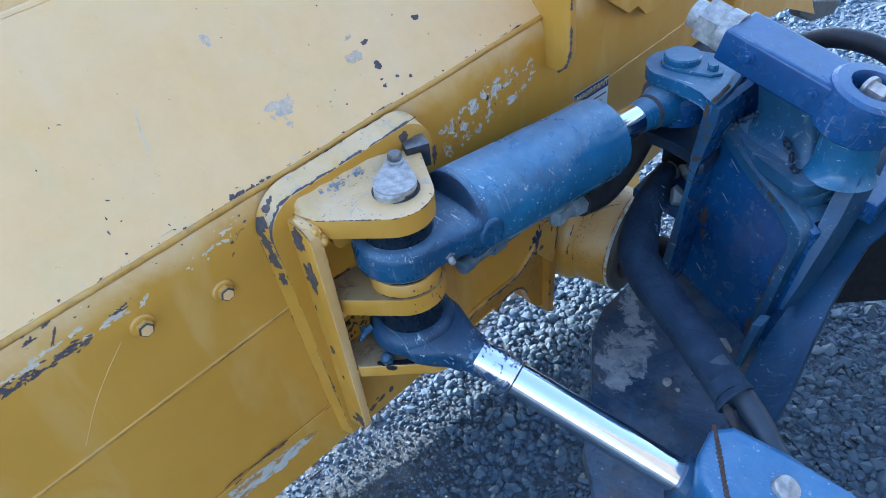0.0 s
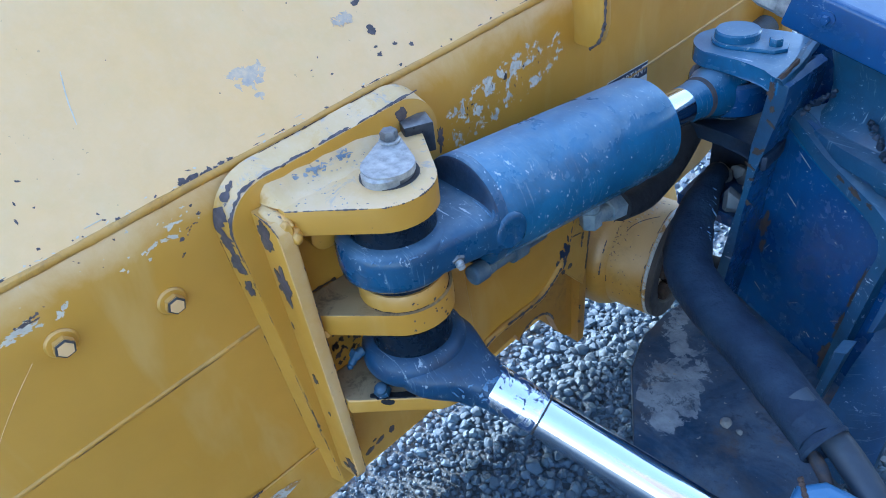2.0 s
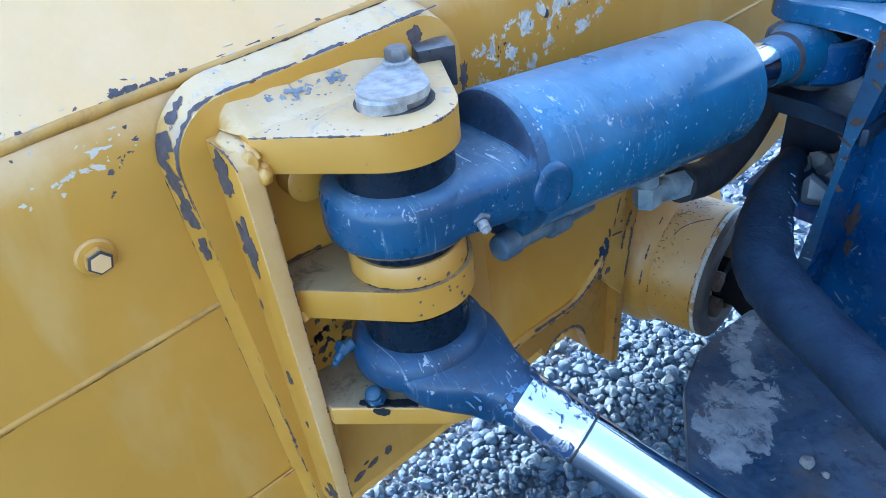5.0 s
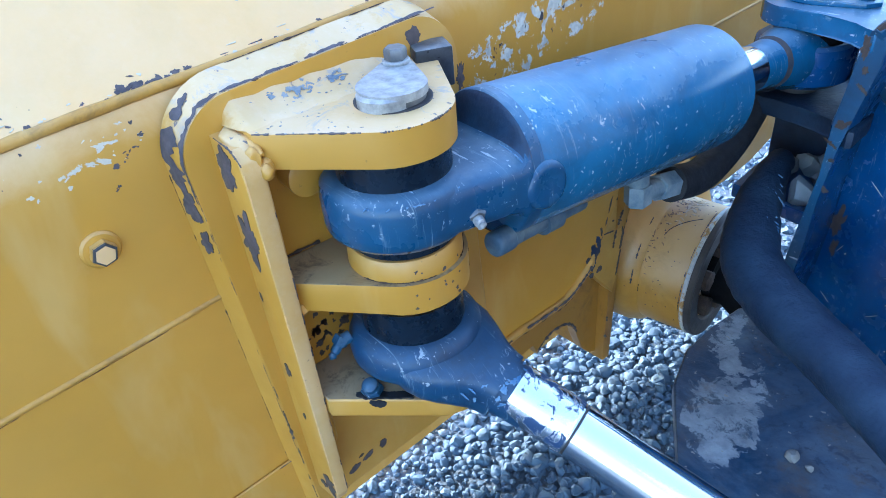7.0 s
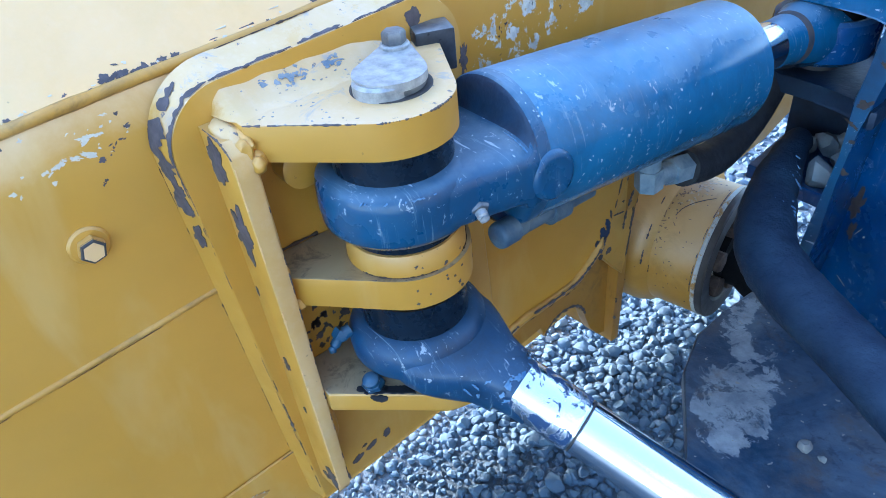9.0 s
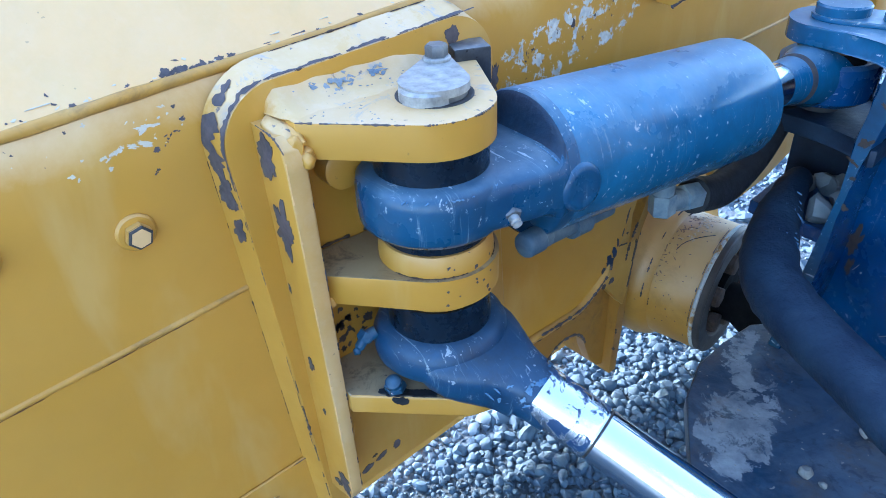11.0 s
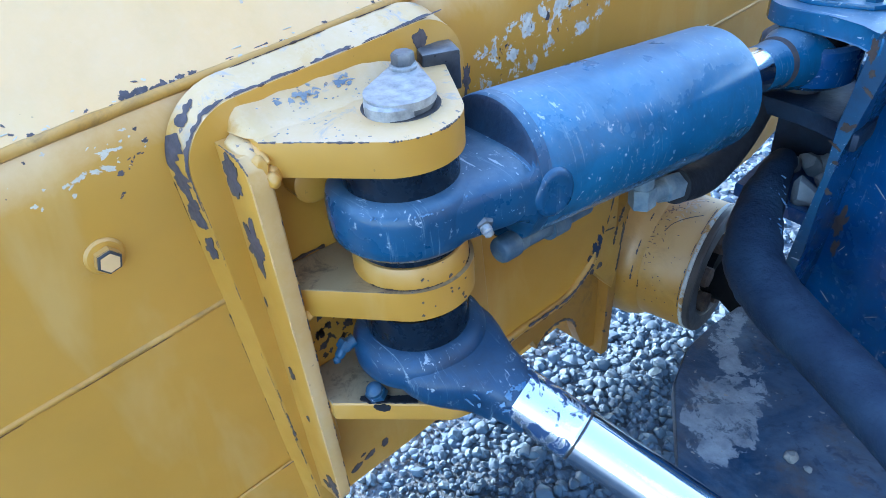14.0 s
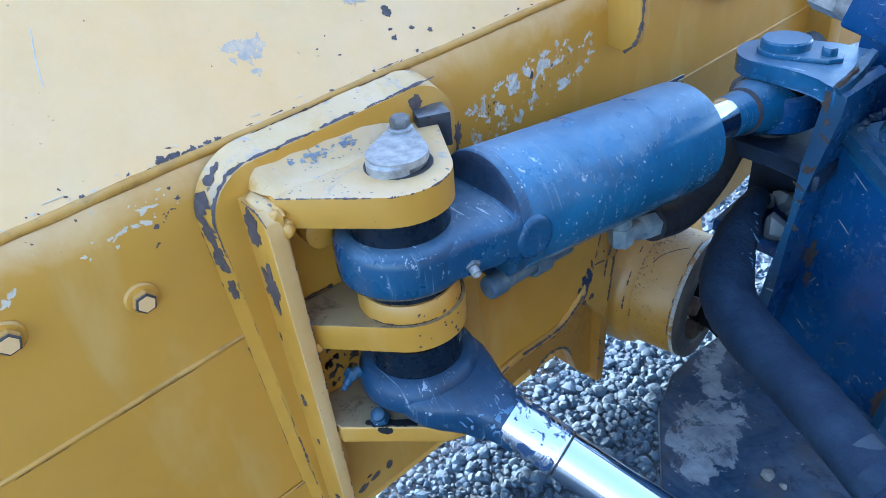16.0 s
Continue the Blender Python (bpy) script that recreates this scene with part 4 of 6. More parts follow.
attach(upper, "rod_collar", lathe([(0.0265, 0.484), (0.0270, 0.486), (0.0275, 0.505), (0.0290, 0.518), (0.0325, 0.533), (0.0385, 0.552), (0.041, 0.60)], UP, UD, 48), BLUE, "worn collar flaring into the rod eye")
attach(upper, "rust_ring", lathe([(0.0290, 0.5170), (0.0296, 0.5185), (0.0307, 0.5230), (0.0309, 0.5250)], UP, UD, 48), BROWN, "faint rusty band")
P2 = UP + UD * 0.603
attach(upper, "rod_eye", lathe([(0.03, -0.033), (0.05, -0.033), (0.0575, -0.027), (0.0595, -0.015), (0.0600, 0.008), (0.0585, 0.016), (0.053, 0.020), (0.047, 0.019), (0.044, 0.012), (0.03, 0.012)], P2, (0, 0, 1), 56), BLUE_DARK)
attach(upper, "seal_collar", lathe([(0.03, 0.012), (0.0405, 0.012), (0.0405, 0.030), (0.03, 0.030)], P2, (0, 0, 1), 48), PITCH, "black dust seal")
attach(upper, "rod_seal", lathe([(0.03, 0.030), (0.042, 0.030), (0.0435, 0.034), (0.0435, 0.040), (0.039, 0.042), (0.03, 0.042)], P2, (0, 0, 1), 48), RUST, "rusty brown washer")

# fittings under the barrel
attach(upper, "port_fitting", merge(lathe([(0.012, 0), (0.012, 0.03)], (0.036, 0.283, 0.70), (0, 0.05, -1), 20), hexagon((0.036, 0.284, 0.682), (0.02, 0.05, -1), 0.026, 0.026, (0, 1, 0)),
       lathe([(0.0115, 0), (0.0115, 0.05), (0.009, 0.052)], (0.036, 0.288, 0.668), (0.02, 1, -0.2), 20), hexagon((0.037, 0.318, 0.662), (0.02, 1, -0.2), 0.028, 0.030, (0, 0, 1))), FITTING, "hose fitting with blue overspray")
attach(upper, "feed_pipe", merge(lathe([(0.0095, 0), (0.0095, 0.11)], (0.046, 0.075, 0.716), (-0.06, 1, -0.10), 20), lathe([(0.009, 0), (0.0112, 0.0015), (0.0120, 0.004), (0.0120, 0.020), (0.0104, 0.022), (0.0104, 0.030), (0.009, 0.032)], (0.0485, 0.058, 0.7190), (-0.05, 1, -0.06), 28), lathe([(0.0125, 0), (0.0125, 0.022)], (0.043, 0.125, 0.709), (-0.06, 1, -0.10), 20)), PIPE, "feed pipe painted over in blue")

# ---- lower hydraulic cylinder ----
LP, LD = Vector((0, 0, 0.637)), Vector((1, 0.33, -0.40)).normalized()
lower = thing("hydraulic_cylinder", "blue hydraulic cylinder with a long bright chrome rod under the bracket", "hydraulic cylinder", (0, 0, 0.635), "angle cylinders")
bpy.context.view_layer.update()
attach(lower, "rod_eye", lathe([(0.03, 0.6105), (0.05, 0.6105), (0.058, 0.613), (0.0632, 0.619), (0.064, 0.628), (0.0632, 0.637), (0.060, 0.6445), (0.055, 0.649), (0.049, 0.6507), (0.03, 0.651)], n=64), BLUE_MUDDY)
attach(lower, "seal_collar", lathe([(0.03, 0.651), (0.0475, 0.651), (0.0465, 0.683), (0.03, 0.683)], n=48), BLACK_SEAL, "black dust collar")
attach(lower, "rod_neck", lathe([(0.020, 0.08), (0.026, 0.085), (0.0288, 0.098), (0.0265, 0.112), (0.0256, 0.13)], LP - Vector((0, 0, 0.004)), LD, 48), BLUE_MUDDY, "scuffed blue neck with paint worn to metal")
web = bmesh.new()
rings = []
side_v = LD.cross(Vector((0, 0, 1))).normalized()
top_v = side_v.cross(LD)
for u, a, b in ((0.0, 0.058, 0.0195), (0.03, 0.0600, 0.0250), (0.045, 0.0565, 0.0275), (0.058, 0.0495, 0.0287), (0.070, 0.0415, 0.0290), (0.082, 0.0335, 0.0290), (0.092, 0.0305, 0.0286), (0.100, 0.0290, 0.0287)):
    c = LP - Vector((0, 0, 0.005)) + LD * u
    rings.append([web.verts.new(c + side_v * (a * abs(math.cos(k * math.pi / 14)) ** 0.7 * (1 if math.cos(k * math.pi / 14) > 0 else -1)) + top_v * (b * abs(math.sin(k * math.pi / 14)) ** 0.7 * (1 if math.sin(k * math.pi / 14) > 0 else -1))) for k in range(28)])
for a, b in zip(rings, rings[1:]):
    for k in range(28):
        web.faces.new((a[k], a[(k + 1) % 28], b[(k + 1) % 28], b[k]))
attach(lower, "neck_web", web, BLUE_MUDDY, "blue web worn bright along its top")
attach(lower, "worn_tip", lathe([(0.0258, 0.112), (0.0261, 0.118), (0.0261, 0.168), (0.0256, 0.1705)], LP, LD, 64), CHROME_WORN, "chrome with remains of blue overspray")
attach(lower, "rod", lathe([(0.0252, 0.112), (0.0252, 0.172), (0.0240, 0.1722), (0.0240, 0.1740), (0.0252, 0.1745), (0.0252, 0.44)], LP, LD, 64), CHROME, "bright mirror chrome rod")
attach(lower, "scribe_line", lathe([(0.0236, 0.1721), (0.02525, 0.1723), (0.02525, 0.1738), (0.0236, 0.1740)], LP, LD, 64), STEEL_DARK, "dark ring worn round the rod")
attach(lower, "gland", lathe([(0.026, 0.428), (0.034, 0.428), (0.035, 0.44), (0.04, 0.445), (0.04, 0.50)], LP, LD, 48), BLUE_NIGHT)
NP, ND = Vector((-0.027, -0.066, 0.640)), Vector((0.05, -0.72, -0.69)).normalized()
low_nipple = attach(lower, "grease_nipple", merge(lathe([(0.006, 0), (0.006, 0.012)], (-0.024, -0.057, 0.642), (-0.2, -0.95, -0.2), 16), hexagon(NP - ND * 0.004, ND, 0.0135, 0.009)), BLUE_WORN, "blue-painted grease nipple")
attach(low_nipple, "nipple_tip", lathe([(0.0048, 0), (0.0048, 0.008), (0.0032, 0.010), (0.0042, 0.013), (0.001, 0.016)], NP + ND * 0.004, ND, 16), BLUE_WORN)
attach(lower, "barrel", lathe([(0.04, 0.45), (0.06, 0.452), (0.062, 0.46), (0.062, 0.80), (0.05, 0.81)], LP, LD, 56), BLUE)

# ---- push frame ----
pf = thing("push_frame", "blue welded steel push frame of the machine, scratched and rusty", "machine frame", (0.25, 0.5, 0.36))
bpy.context.view_layer.update()
PX, PY = P2.x, P2.y
def ear2(lo, hi, mat=BLUE_DARK, bev=0.003):
    o = arc(PX, PY, 0.058, 95, 262, 24) + [(0.075, 0.543), (0.10, 0.541), (0.122, 0.534), (0.138, 0.523), (0.148, 0.512), (0.154, 0.515), (0.150, 0.564), (0.135, 0.636), (0.12, 0.67), (0.08, 0.668)]
    return prism(o, lo, hi, None, bev)
attach(pf, "upper_ear", ear2(0.783, 0.806, BLUE), BLUE)
# the lower ear's shade comes from this darker blue, not the upper ear's paint
attach(pf, "lower_ear", ear2(0.672, 0.694), SHADE_BLUE, "dark ear, shade under the rod eye put into its colour")
def plate(pts, thick, mat, name, label="", bevel=0.002, parent=None):
    """A flat plate through the first three corners given in the yard's metres; it thickens away from the eye."""
    a, b, c = Vector(pts[0]), Vector(pts[1]), Vector(pts[len(pts) // 2])
    n = (b - a).cross(c - a).normalized()
    if n.dot(Vector((0.5, -0.35, 1.2)) - a) < 0:
        n = -n
    m = frame_at(a, n, (b - a).normalized())
    inv = m.inverted()
    return attach(parent or pf, name, prism([tuple((inv @ Vector(p))[:2]) for p in pts], -thick, 0.0, m, bevel), mat, label)


# upright front panel between two gussets
PNL = Matrix((( 0.922, 0, -0.387, 0.197), (-0.387, 0, -0.922, 0.561), (0, 1, 0, 0), (0, 0, 0, 1)))
attach(pf, "panel", prism([(-0.10, 0.36), (0.165, 0.36), (0.165, 0.66), (0.12, 0.68), (-0.035, 0.735), (-0.10, 0.74)], -0.014, 0.0, PNL), BLUE_DARK, "dark blue panel with pale scratches and rust")
rim = [(-0.045, 0.742), (-0.036, 0.736), (0.030, 0.708), (0.115, 0.684), (0.142, 0.674), (0.156, 0.664), (0.161, 0.650), (0.159, 0.63), (0.151, 0.58), (0.138, 0.47), (0.126, 0.365)]
inner = [(s - 0.018 * min(1, max(0, (0.70 - z) / 0.03)), z - 0.019 * min(1, max(0.15, (z - 0.60) / 0.05))) for s, z in rim]
attach(pf, "panel_rim", prism(rim + inner[::-1], -0.01, 0.016, PNL, 0.003), BLUE_WORN, "raised blue rim, rusty at its corner")
attach(pf, "ledge", prism([(-0.04, 0.70), (0.03, 0.674), (0.13, 0.64), (0.145, 0.662), (0.115, 0.682), (0.030, 0.706), (-0.036, 0.734), (-0.045, 0.738)], -0.06, 0.004, PNL, 0.002), BLUE, "bright blue ledge above the panel")
gus = [(0.154, 0.806), (0.139, 0.798), (0.1345, 0.745), (0.1275, 0.70), (0.131, 0.632), (0.1195, 0.555), (0.109, 0.46), (0.095, 0.372), (0.113, 0.372), (0.125, 0.46), (0.131, 0.523), (0.134, 0.597), (0.141, 0.666), (0.150, 0.713), (0.163, 0.770), (0.164, 0.80)]
gusset = attach(pf, "gusset", prism(gus, -0.62, -0.513, XZ, 0.002), BLUE_DARK, "blue gusset worn to rust along its edge")
# worn front in lighter blue; the sides' shade is put into the darker one
gusset.data.materials.append(BLUE_WORN)
for f in gusset.data.polygons:
    if f.normal.y < -0.5:
        f.material_index = 1
attach(pf, "ear_lip", sweep(spline([(0.150, 0.513, 0.802), (0.153, 0.530, 0.808), (0.150, 0.564, 0.811), (0.142, 0.60, 0.811), (0.134, 0.636, 0.809)], 5), 0.008, 8, 0.2, 9), BLUE_WORN, "chipped rusty lip of the ear")
attach(pf, "rust_patch", sweep(spline([(0.150, 0.512, 0.8085), (0.153, 0.528, 0.815), (0.151, 0.555, 0.8178)], 5), 0.0035, 6, 0.7, 19), RUST, "brown rust showing through")
for k, (x, z, w, h) in enumerate(((0.143, 0.79, 9, 22), (0.148, 0.765, 6, 10), (0.141, 0.70, 16, 9), (0.138, 0.655, 6, 5), (0.139, 0.615, 7, 9), (0.150, 0.745, 4, 16), (0.132, 0.675, 4, 18))):
    attach(gusset, "rust_patch", flake((x, 0.5128, z), (0, -1, 0), w, h, 10 * k, 500 + k, 0.0003, 0.6), RUST, "brown rust showing through")
for k, (q, z, w, h) in enumerate(((-0.062, 0.535, 16, 42), (-0.058, 0.50, 10, 26), (0.12, 0.545, 10, 70), (0.112, 0.47, 14, 60), (0.10, 0.40, 16, 50))):
    attach(pf, "rust_patch", flake(tuple(PNL @ Vector((q, z, 0.0003))), (-0.387, -0.922, 0), w, h, -8, 520 + k, 0.0003, 0.6), RUST, "brown rust showing through")
for k, (q, z, w, h) in enumerate(((0.085, 0.686, 22, 7), (0.060, 0.693, 14, 5), (0.11, 0.680, 12, 5))):
    attach(pf, "rust_patch", flake(tuple(PNL @ Vector((q, z, 0.0163))), (-0.387, -0.922, 0), w, h, -18, 540 + k, 0.0003, 0.6), RUST, "brown rust showing through")
rng = random.Random(21)
scr = None
for k in range(28):
    q, z = rng.uniform(-0.05, 0.125), rng.uniform(0.40, 0.70)
    long = rng.uniform(5, 26) if k % 3 == 0 else rng.uniform(1.2, 4)
    f = flake(tuple(PNL @ Vector((q, z, 0.0003))), (-0.387, -0.922, 0), long, 0.8 if long > 5 else rng.uniform(1, 2.4), rng.choice((35, 40, 45, 150, 155, 60)), 560 + k, 0.0003, 0.4)
    scr = f if scr is None else merge(scr, f)
tagged(attach(pf, "scratches", scr, SCRAPE, "short pale scratches"), kind="stuff")
def slab(pts, back, mat, name, label):
    """A plate between a front outline and the same outline moved back."""
    bm = bmesh.new()
    va, vb = [bm.verts.new(p) for p in pts], [bm.verts.new(Vector(p) + Vector(back)) for p in pts]
    bm.faces.new(va)
    bm.faces.new(vb[::-1])
    for i in range(len(va)):
        k = (i + 1) % len(va)
        bm.faces.new((va[i], vb[i], vb[k], va[k]))
    bmesh.ops.bevel(bm, geom=[e for e in bm.edges if all(v in va for v in e.verts)], offset=0.002, segments=2, profile=0.5, affect='EDGES')
    return attach(pf, name, bm, mat, label)


slab([(0.372, 0.640, 0.668), (0.364, 0.575, 0.603), (0.357, 0.522, 0.551), (0.349, 0.484, 0.509), (0.343, 0.446, 0.468), (0.343, 0.408, 0.431), (0.348, 0.378, 0.404), (0.36, 0.35, 0.385), (0.40, 0.33, 0.39), (0.426, 0.332, 0.433), (0.422, 0.355, 0.449), (0.420, 0.378, 0.467),
      (0.410, 0.446, 0.518), (0.406, 0.484, 0.548), (0.404, 0.522, 0.579), (0.406, 0.567, 0.619), (0.418, 0.592, 0.646), (0.435, 0.612, 0.668), (0.45, 0.66, 0.70), (0.41, 0.68, 0.705)], (0.0, 0.022, -0.012), BLUE_NIGHT, "side_arm", "smooth dark blue side arm plate")
slab([(0.362, 0.569, 0.774), (0.356, 0.569, 0.771), (0.350, 0.556, 0.743), (0.346, 0.535, 0.702), (0.346, 0.516, 0.665), (0.350, 0.500, 0.634), (0.348, 0.478, 0.58), (0.345, 0.455, 0.53), (0.352, 0.462, 0.53), (0.358, 0.482, 0.58),
      (0.366, 0.501, 0.640), (0.371, 0.523, 0.690), (0.371, 0.543, 0.729), (0.370, 0.562, 0.763)], (0.012, 0.05, -0.01), BLUE_NIGHT, "arm_fin", "upright fin along the arm")
slab([(0.325, 0.420, 0.510), (0.340, 0.420, 0.517), (0.327, 0.412, 0.406), (0.317, 0.412, 0.402)], (0.0, 0.03, 0.0), BLUE_WORN, "arm_rib", "pale worn rib at the foot of the arm")
attach(pf, "deck", prism([(0.165, 0.62), (0.40, 0.57), (0.42, 0.95), (0.165, 0.95)], 0.66, 0.695, None, 0.003), BLUE_DARK)
step = [(0.165, 0.60), (0.187, 0.561), (0.232, 0.537), (0.292, 0.511), (0.304, 0.508), (0.314, 0.511), (0.321, 0.519), (0.342, 0.576), (0.35, 0.63), (0.36, 0.72), (0.2, 0.72)]
attach(pf, "pad", prism(step, 0.703, 0.726, None, 0.003), BLUE_WORN, "stacked blue mounting pad")
attach(pf, "pad", prism([(0.165, 0.61), (0.29, 0.524), (0.312, 0.522), (0.326, 0.530), (0.348, 0.58), (0.357, 0.63), (0.36, 0.72), (0.2, 0.72)], 0.680, 0.7015, None, 0.003), BLUE_WORN)
attach(pf, "pedestal", lathe([(0.054, 0.725), (0.046, 0.734), (0.042, 0.75), (0.042, 0.80), (0.045, 0.815)], (0.335, 0.578, 0), (0, 0, 1), 48), BLUE, "blue cast pedestal")
cast = bmesh.new()
rings = []
for z, hx, hy, cx, cy in ((0.722, 0.085, 0.062, 0.252, 0.618), (0.732, 0.072, 0.050, 0.250, 0.618), (0.748, 0.064, 0.043, 0.247, 0.618), (0.775, 0.060, 0.040, 0.243, 0.618), (0.80, 0.060, 0.040, 0.238, 0.618), (0.82, 0.063, 0.042, 0.235, 0.618), (0.832, 0.066, 0.045, 0.234, 0.618)):
    ring = []
    for k in range(48):
        a = 2 * math.pi * k / 48
        c, d = math.cos(a), math.sin(a)
        u, w = hx * math.copysign(abs(c) ** 0.45, c), hy * math.copysign(abs(d) ** 0.45, d)
        ring.append(cast.verts.new((cx + u * 0.94 + w * 0.33, cy - u * 0.33 + w * 0.94, z)))
    rings.append(ring)
for a, b in zip(rings, rings[1:]):
    for k in range(48):
        cast.faces.new((a[k], a[(k + 1) % 48], b[(k + 1) % 48], b[k]))
attach(pf, "casting", cast, BLUE_WORN, "worn blue casting under the link")
tagged(attach(pf, "weld_bead", lumps((0.250, 0.560, 0.758), (0.292, 0.530, 0.729), 0.0066, 12, 11), SHADE_BLUE), "lumpy weld", kind="stuff")
tagged(attach(pf, "weld_bead", lumps((0.170, 0.555, 0.752), (0.200, 0.570, 0.782), 0.0060, 10, 12), SHADE_BLUE), "lumpy weld", kind="stuff")
bottom = attach(pf, "bottom_plate", prism([(.055, .538), (.052, .47), (.053, .41), (.080, .340), (.160, .235), (.222, .13), (.29, .075), (.36, .06), (.40, .20), (.40, .40), (.38, .60), (.2, .72)], 0.345, 0.37, None, 0.003), DECK, "dark blue bottom plate with bare worn patch")
# added block: the shadowed void beside the arm built as a black shape
attach(pf, "void_block", prism([(0.30, 0.72), (0.43, 0.865), (0.82, 1.33), (1.25, 1.4), (1.25, 1.9), (0.42, 1.9), (0.36, 1.3), (0.27, 0.98)], 0.30, 0.62, None, 0.01), RUBBER, "added black block standing in for the shadowed void beside the arm")
attach(pf, "rear_wall", rounded_box(0.13, 0.03, 0.5, 0.004, Matrix.Translation((0.25, 0.74, 0.45))), BLUE_DARK)

attach(pf, "shelf", prism([(0.005, 0.555), (0.125, 0.545), (0.125, 0.72), (-0.01, 0.72)], 0.535, 0.557, None, 0.003), BLUE_DARK, "dark shelf strewn with stones")
# added to fill the dark hollow behind the stones, shade put into its colour
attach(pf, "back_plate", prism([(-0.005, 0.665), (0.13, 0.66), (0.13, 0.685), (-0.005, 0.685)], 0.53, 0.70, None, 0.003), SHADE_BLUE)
# added so that no bright gravel shows through the dark gap
attach(pf, "gap_plate", rounded_box(0.17, 0.02, 0.15, 0.004, Matrix.Translation((0.19, 0.675, 0.76))), BLUE_DARK, "added plate closing the dark gap behind the ear")
# pin of the rod eye
pin2 = thing("clevis_pin", "blue painted pin with round head in the frame ear", "pin", (PX, PY, 0.70))
bpy.context.view_layer.update()
attach(pin2, "head", lathe([(0.0305, 0.812), (0.031, 0.822), (0.029, 0.8245), (0, 0.825)], (PX, PY, 0), (0, 0, 1), 40), BLUE)
attach(pin2, "pin_flag", prism(arc(PX, PY, 0.034, 70, 290, 20) + [(PX + 0.065, PY - 0.018), (PX + 0.075, PY - 0.002), (PX + 0.068, PY + 0.016)], 0.806, 0.812, None, 0.0015), BLUE)
attach(pin2, "hex_bolt", hexagon((PX + 0.056, PY, 0.812), (0, 0, 1), 0.017, 0.010), BLUE)
attach(pin2, "shaft", lathe([(0.025, 0.66), (0.025, 0.81)], (PX, PY, 0), (0, 0, 1), 32), STEEL_DARK)

# ---- link above the frame ----
lk = thing("tilt_link", "blue square link rod with clamped eye and a zinc hex adjuster", "link rod", (0.30, 0.55, 0.83))
bpy.context.view_layer.update()
ld = Vector((0.965, 0.0, -0.26)).normalized()
lm = frame_at((0.340, 0.558, 0.845), Vector((0.26, 0, 0.965)), ld)
attach(lk, "body", prism([(-0.035, 0.042), (-0.205, 0.040), (-0.205, -0.040), (-0.035, -0.042)], -0.027, 0.027, lm, 0.006, 3), BLUE_DARK)
ring = lathe([(0.031, -0.036), (0.050, -0.036), (0.0565, -0.030), (0.058, -0.02), (0.058, 0.02), (0.0565, 0.030), (0.051, 0.035), (0.034, 0.036), (0.030, 0.030), (0.030, -0.036)], lm.translation, lm.col[2].to_3d(), 56)
attach(lk, "eye", ring, BLUE_DARK)
attach(lk, "eye_core", lathe([(0.0305, -0.03), (0.0305, 0.008), (0.02, 0.010), (0.0, 0.010)], lm.translation, lm.col[2].to_3d(), 32), RUBBER)
cb = attach(lk, "clamp_bolt", hexagon(lm @ Vector((-0.004, 0.006, 0.024)), lm.to_3x3() @ Vector((1, -0.35, 0.15)), 0.024, 0.026, (0, 0, 1)), STEEL, "zinc hex bolt in the eye")
attach(cb, "washer", lathe([(0.017, -0.006), (0.017, 0.0), (0.012, 0.001)], lm @ Vector((-0.004, 0.006, 0.024)), lm.to_3x3() @ Vector((1, -0.35, 0.15)), 28), STEEL)
attach(lk, "adjuster", merge(hexagon(lm @ Vector((-0.222, 0, 0)), -ld, 0.062, 0.034, (0, 0, 1)), lathe([(0.033, -0.022), (0.033, 0.0), (0.031, 0.002)], lm @ Vector((-0.222, 0, 0)), -ld, 32), lathe([(0.022, 0), (0.022, 0.055)], lm @ Vector((-0.22, 0, 0)), -ld, 32)), STEEL, "zinc plated hex adjuster")
for q in ((-0.158, -0.0405, 0.004), (-0.058, -0.0425, 0.004)):
    attach(lk, "set_screw", merge(lathe([(0.010, -0.002), (0.010, 0.0025), (0.006, 0.003)], lm @ Vector(q), lm.to_3x3() @ Vector((0, -1, 0)), 20), hexagon(lm @ Vector(q), lm.to_3x3() @ Vector((0, -1, 0)), 0.010, 0.008, (1, 0, 0))), BLUE_DARK)

# ---- hoses ----
def hose(name, pts, r, label, mat=RUBBER, wob=0.0):
    h = thing(name, label, "hose", pts[0])
    bpy.context.view_layer.update()
    attach(h, "hose_body", sweep(spline(pts, 8), r, 20, wob), mat)
    return h
hose("hydraulic_hose", [(0.036, 0.345, 0.655), (0.03, 0.42, 0.635), (0.02, 0.50, 0.645), (0.01, 0.57, 0.68), (0.0, 0.66, 0.74), (0.0, 0.78, 0.76)], 0.021, "black rubber hydraulic hose under the blue cylinder")
hose("hydraulic_hose", [(0.03, 0.97, 0.64), (0.083, 0.95, 0.71), (0.1306, 0.95, 0.742), (0.1795, 0.95, 0.755), (0.2484, 0.95, 0.749), (0.34, 0.95, 0.70), (0.42, 0.96, 0.60)], 0.019, "black rubber hydraulic hose looping behind the link")
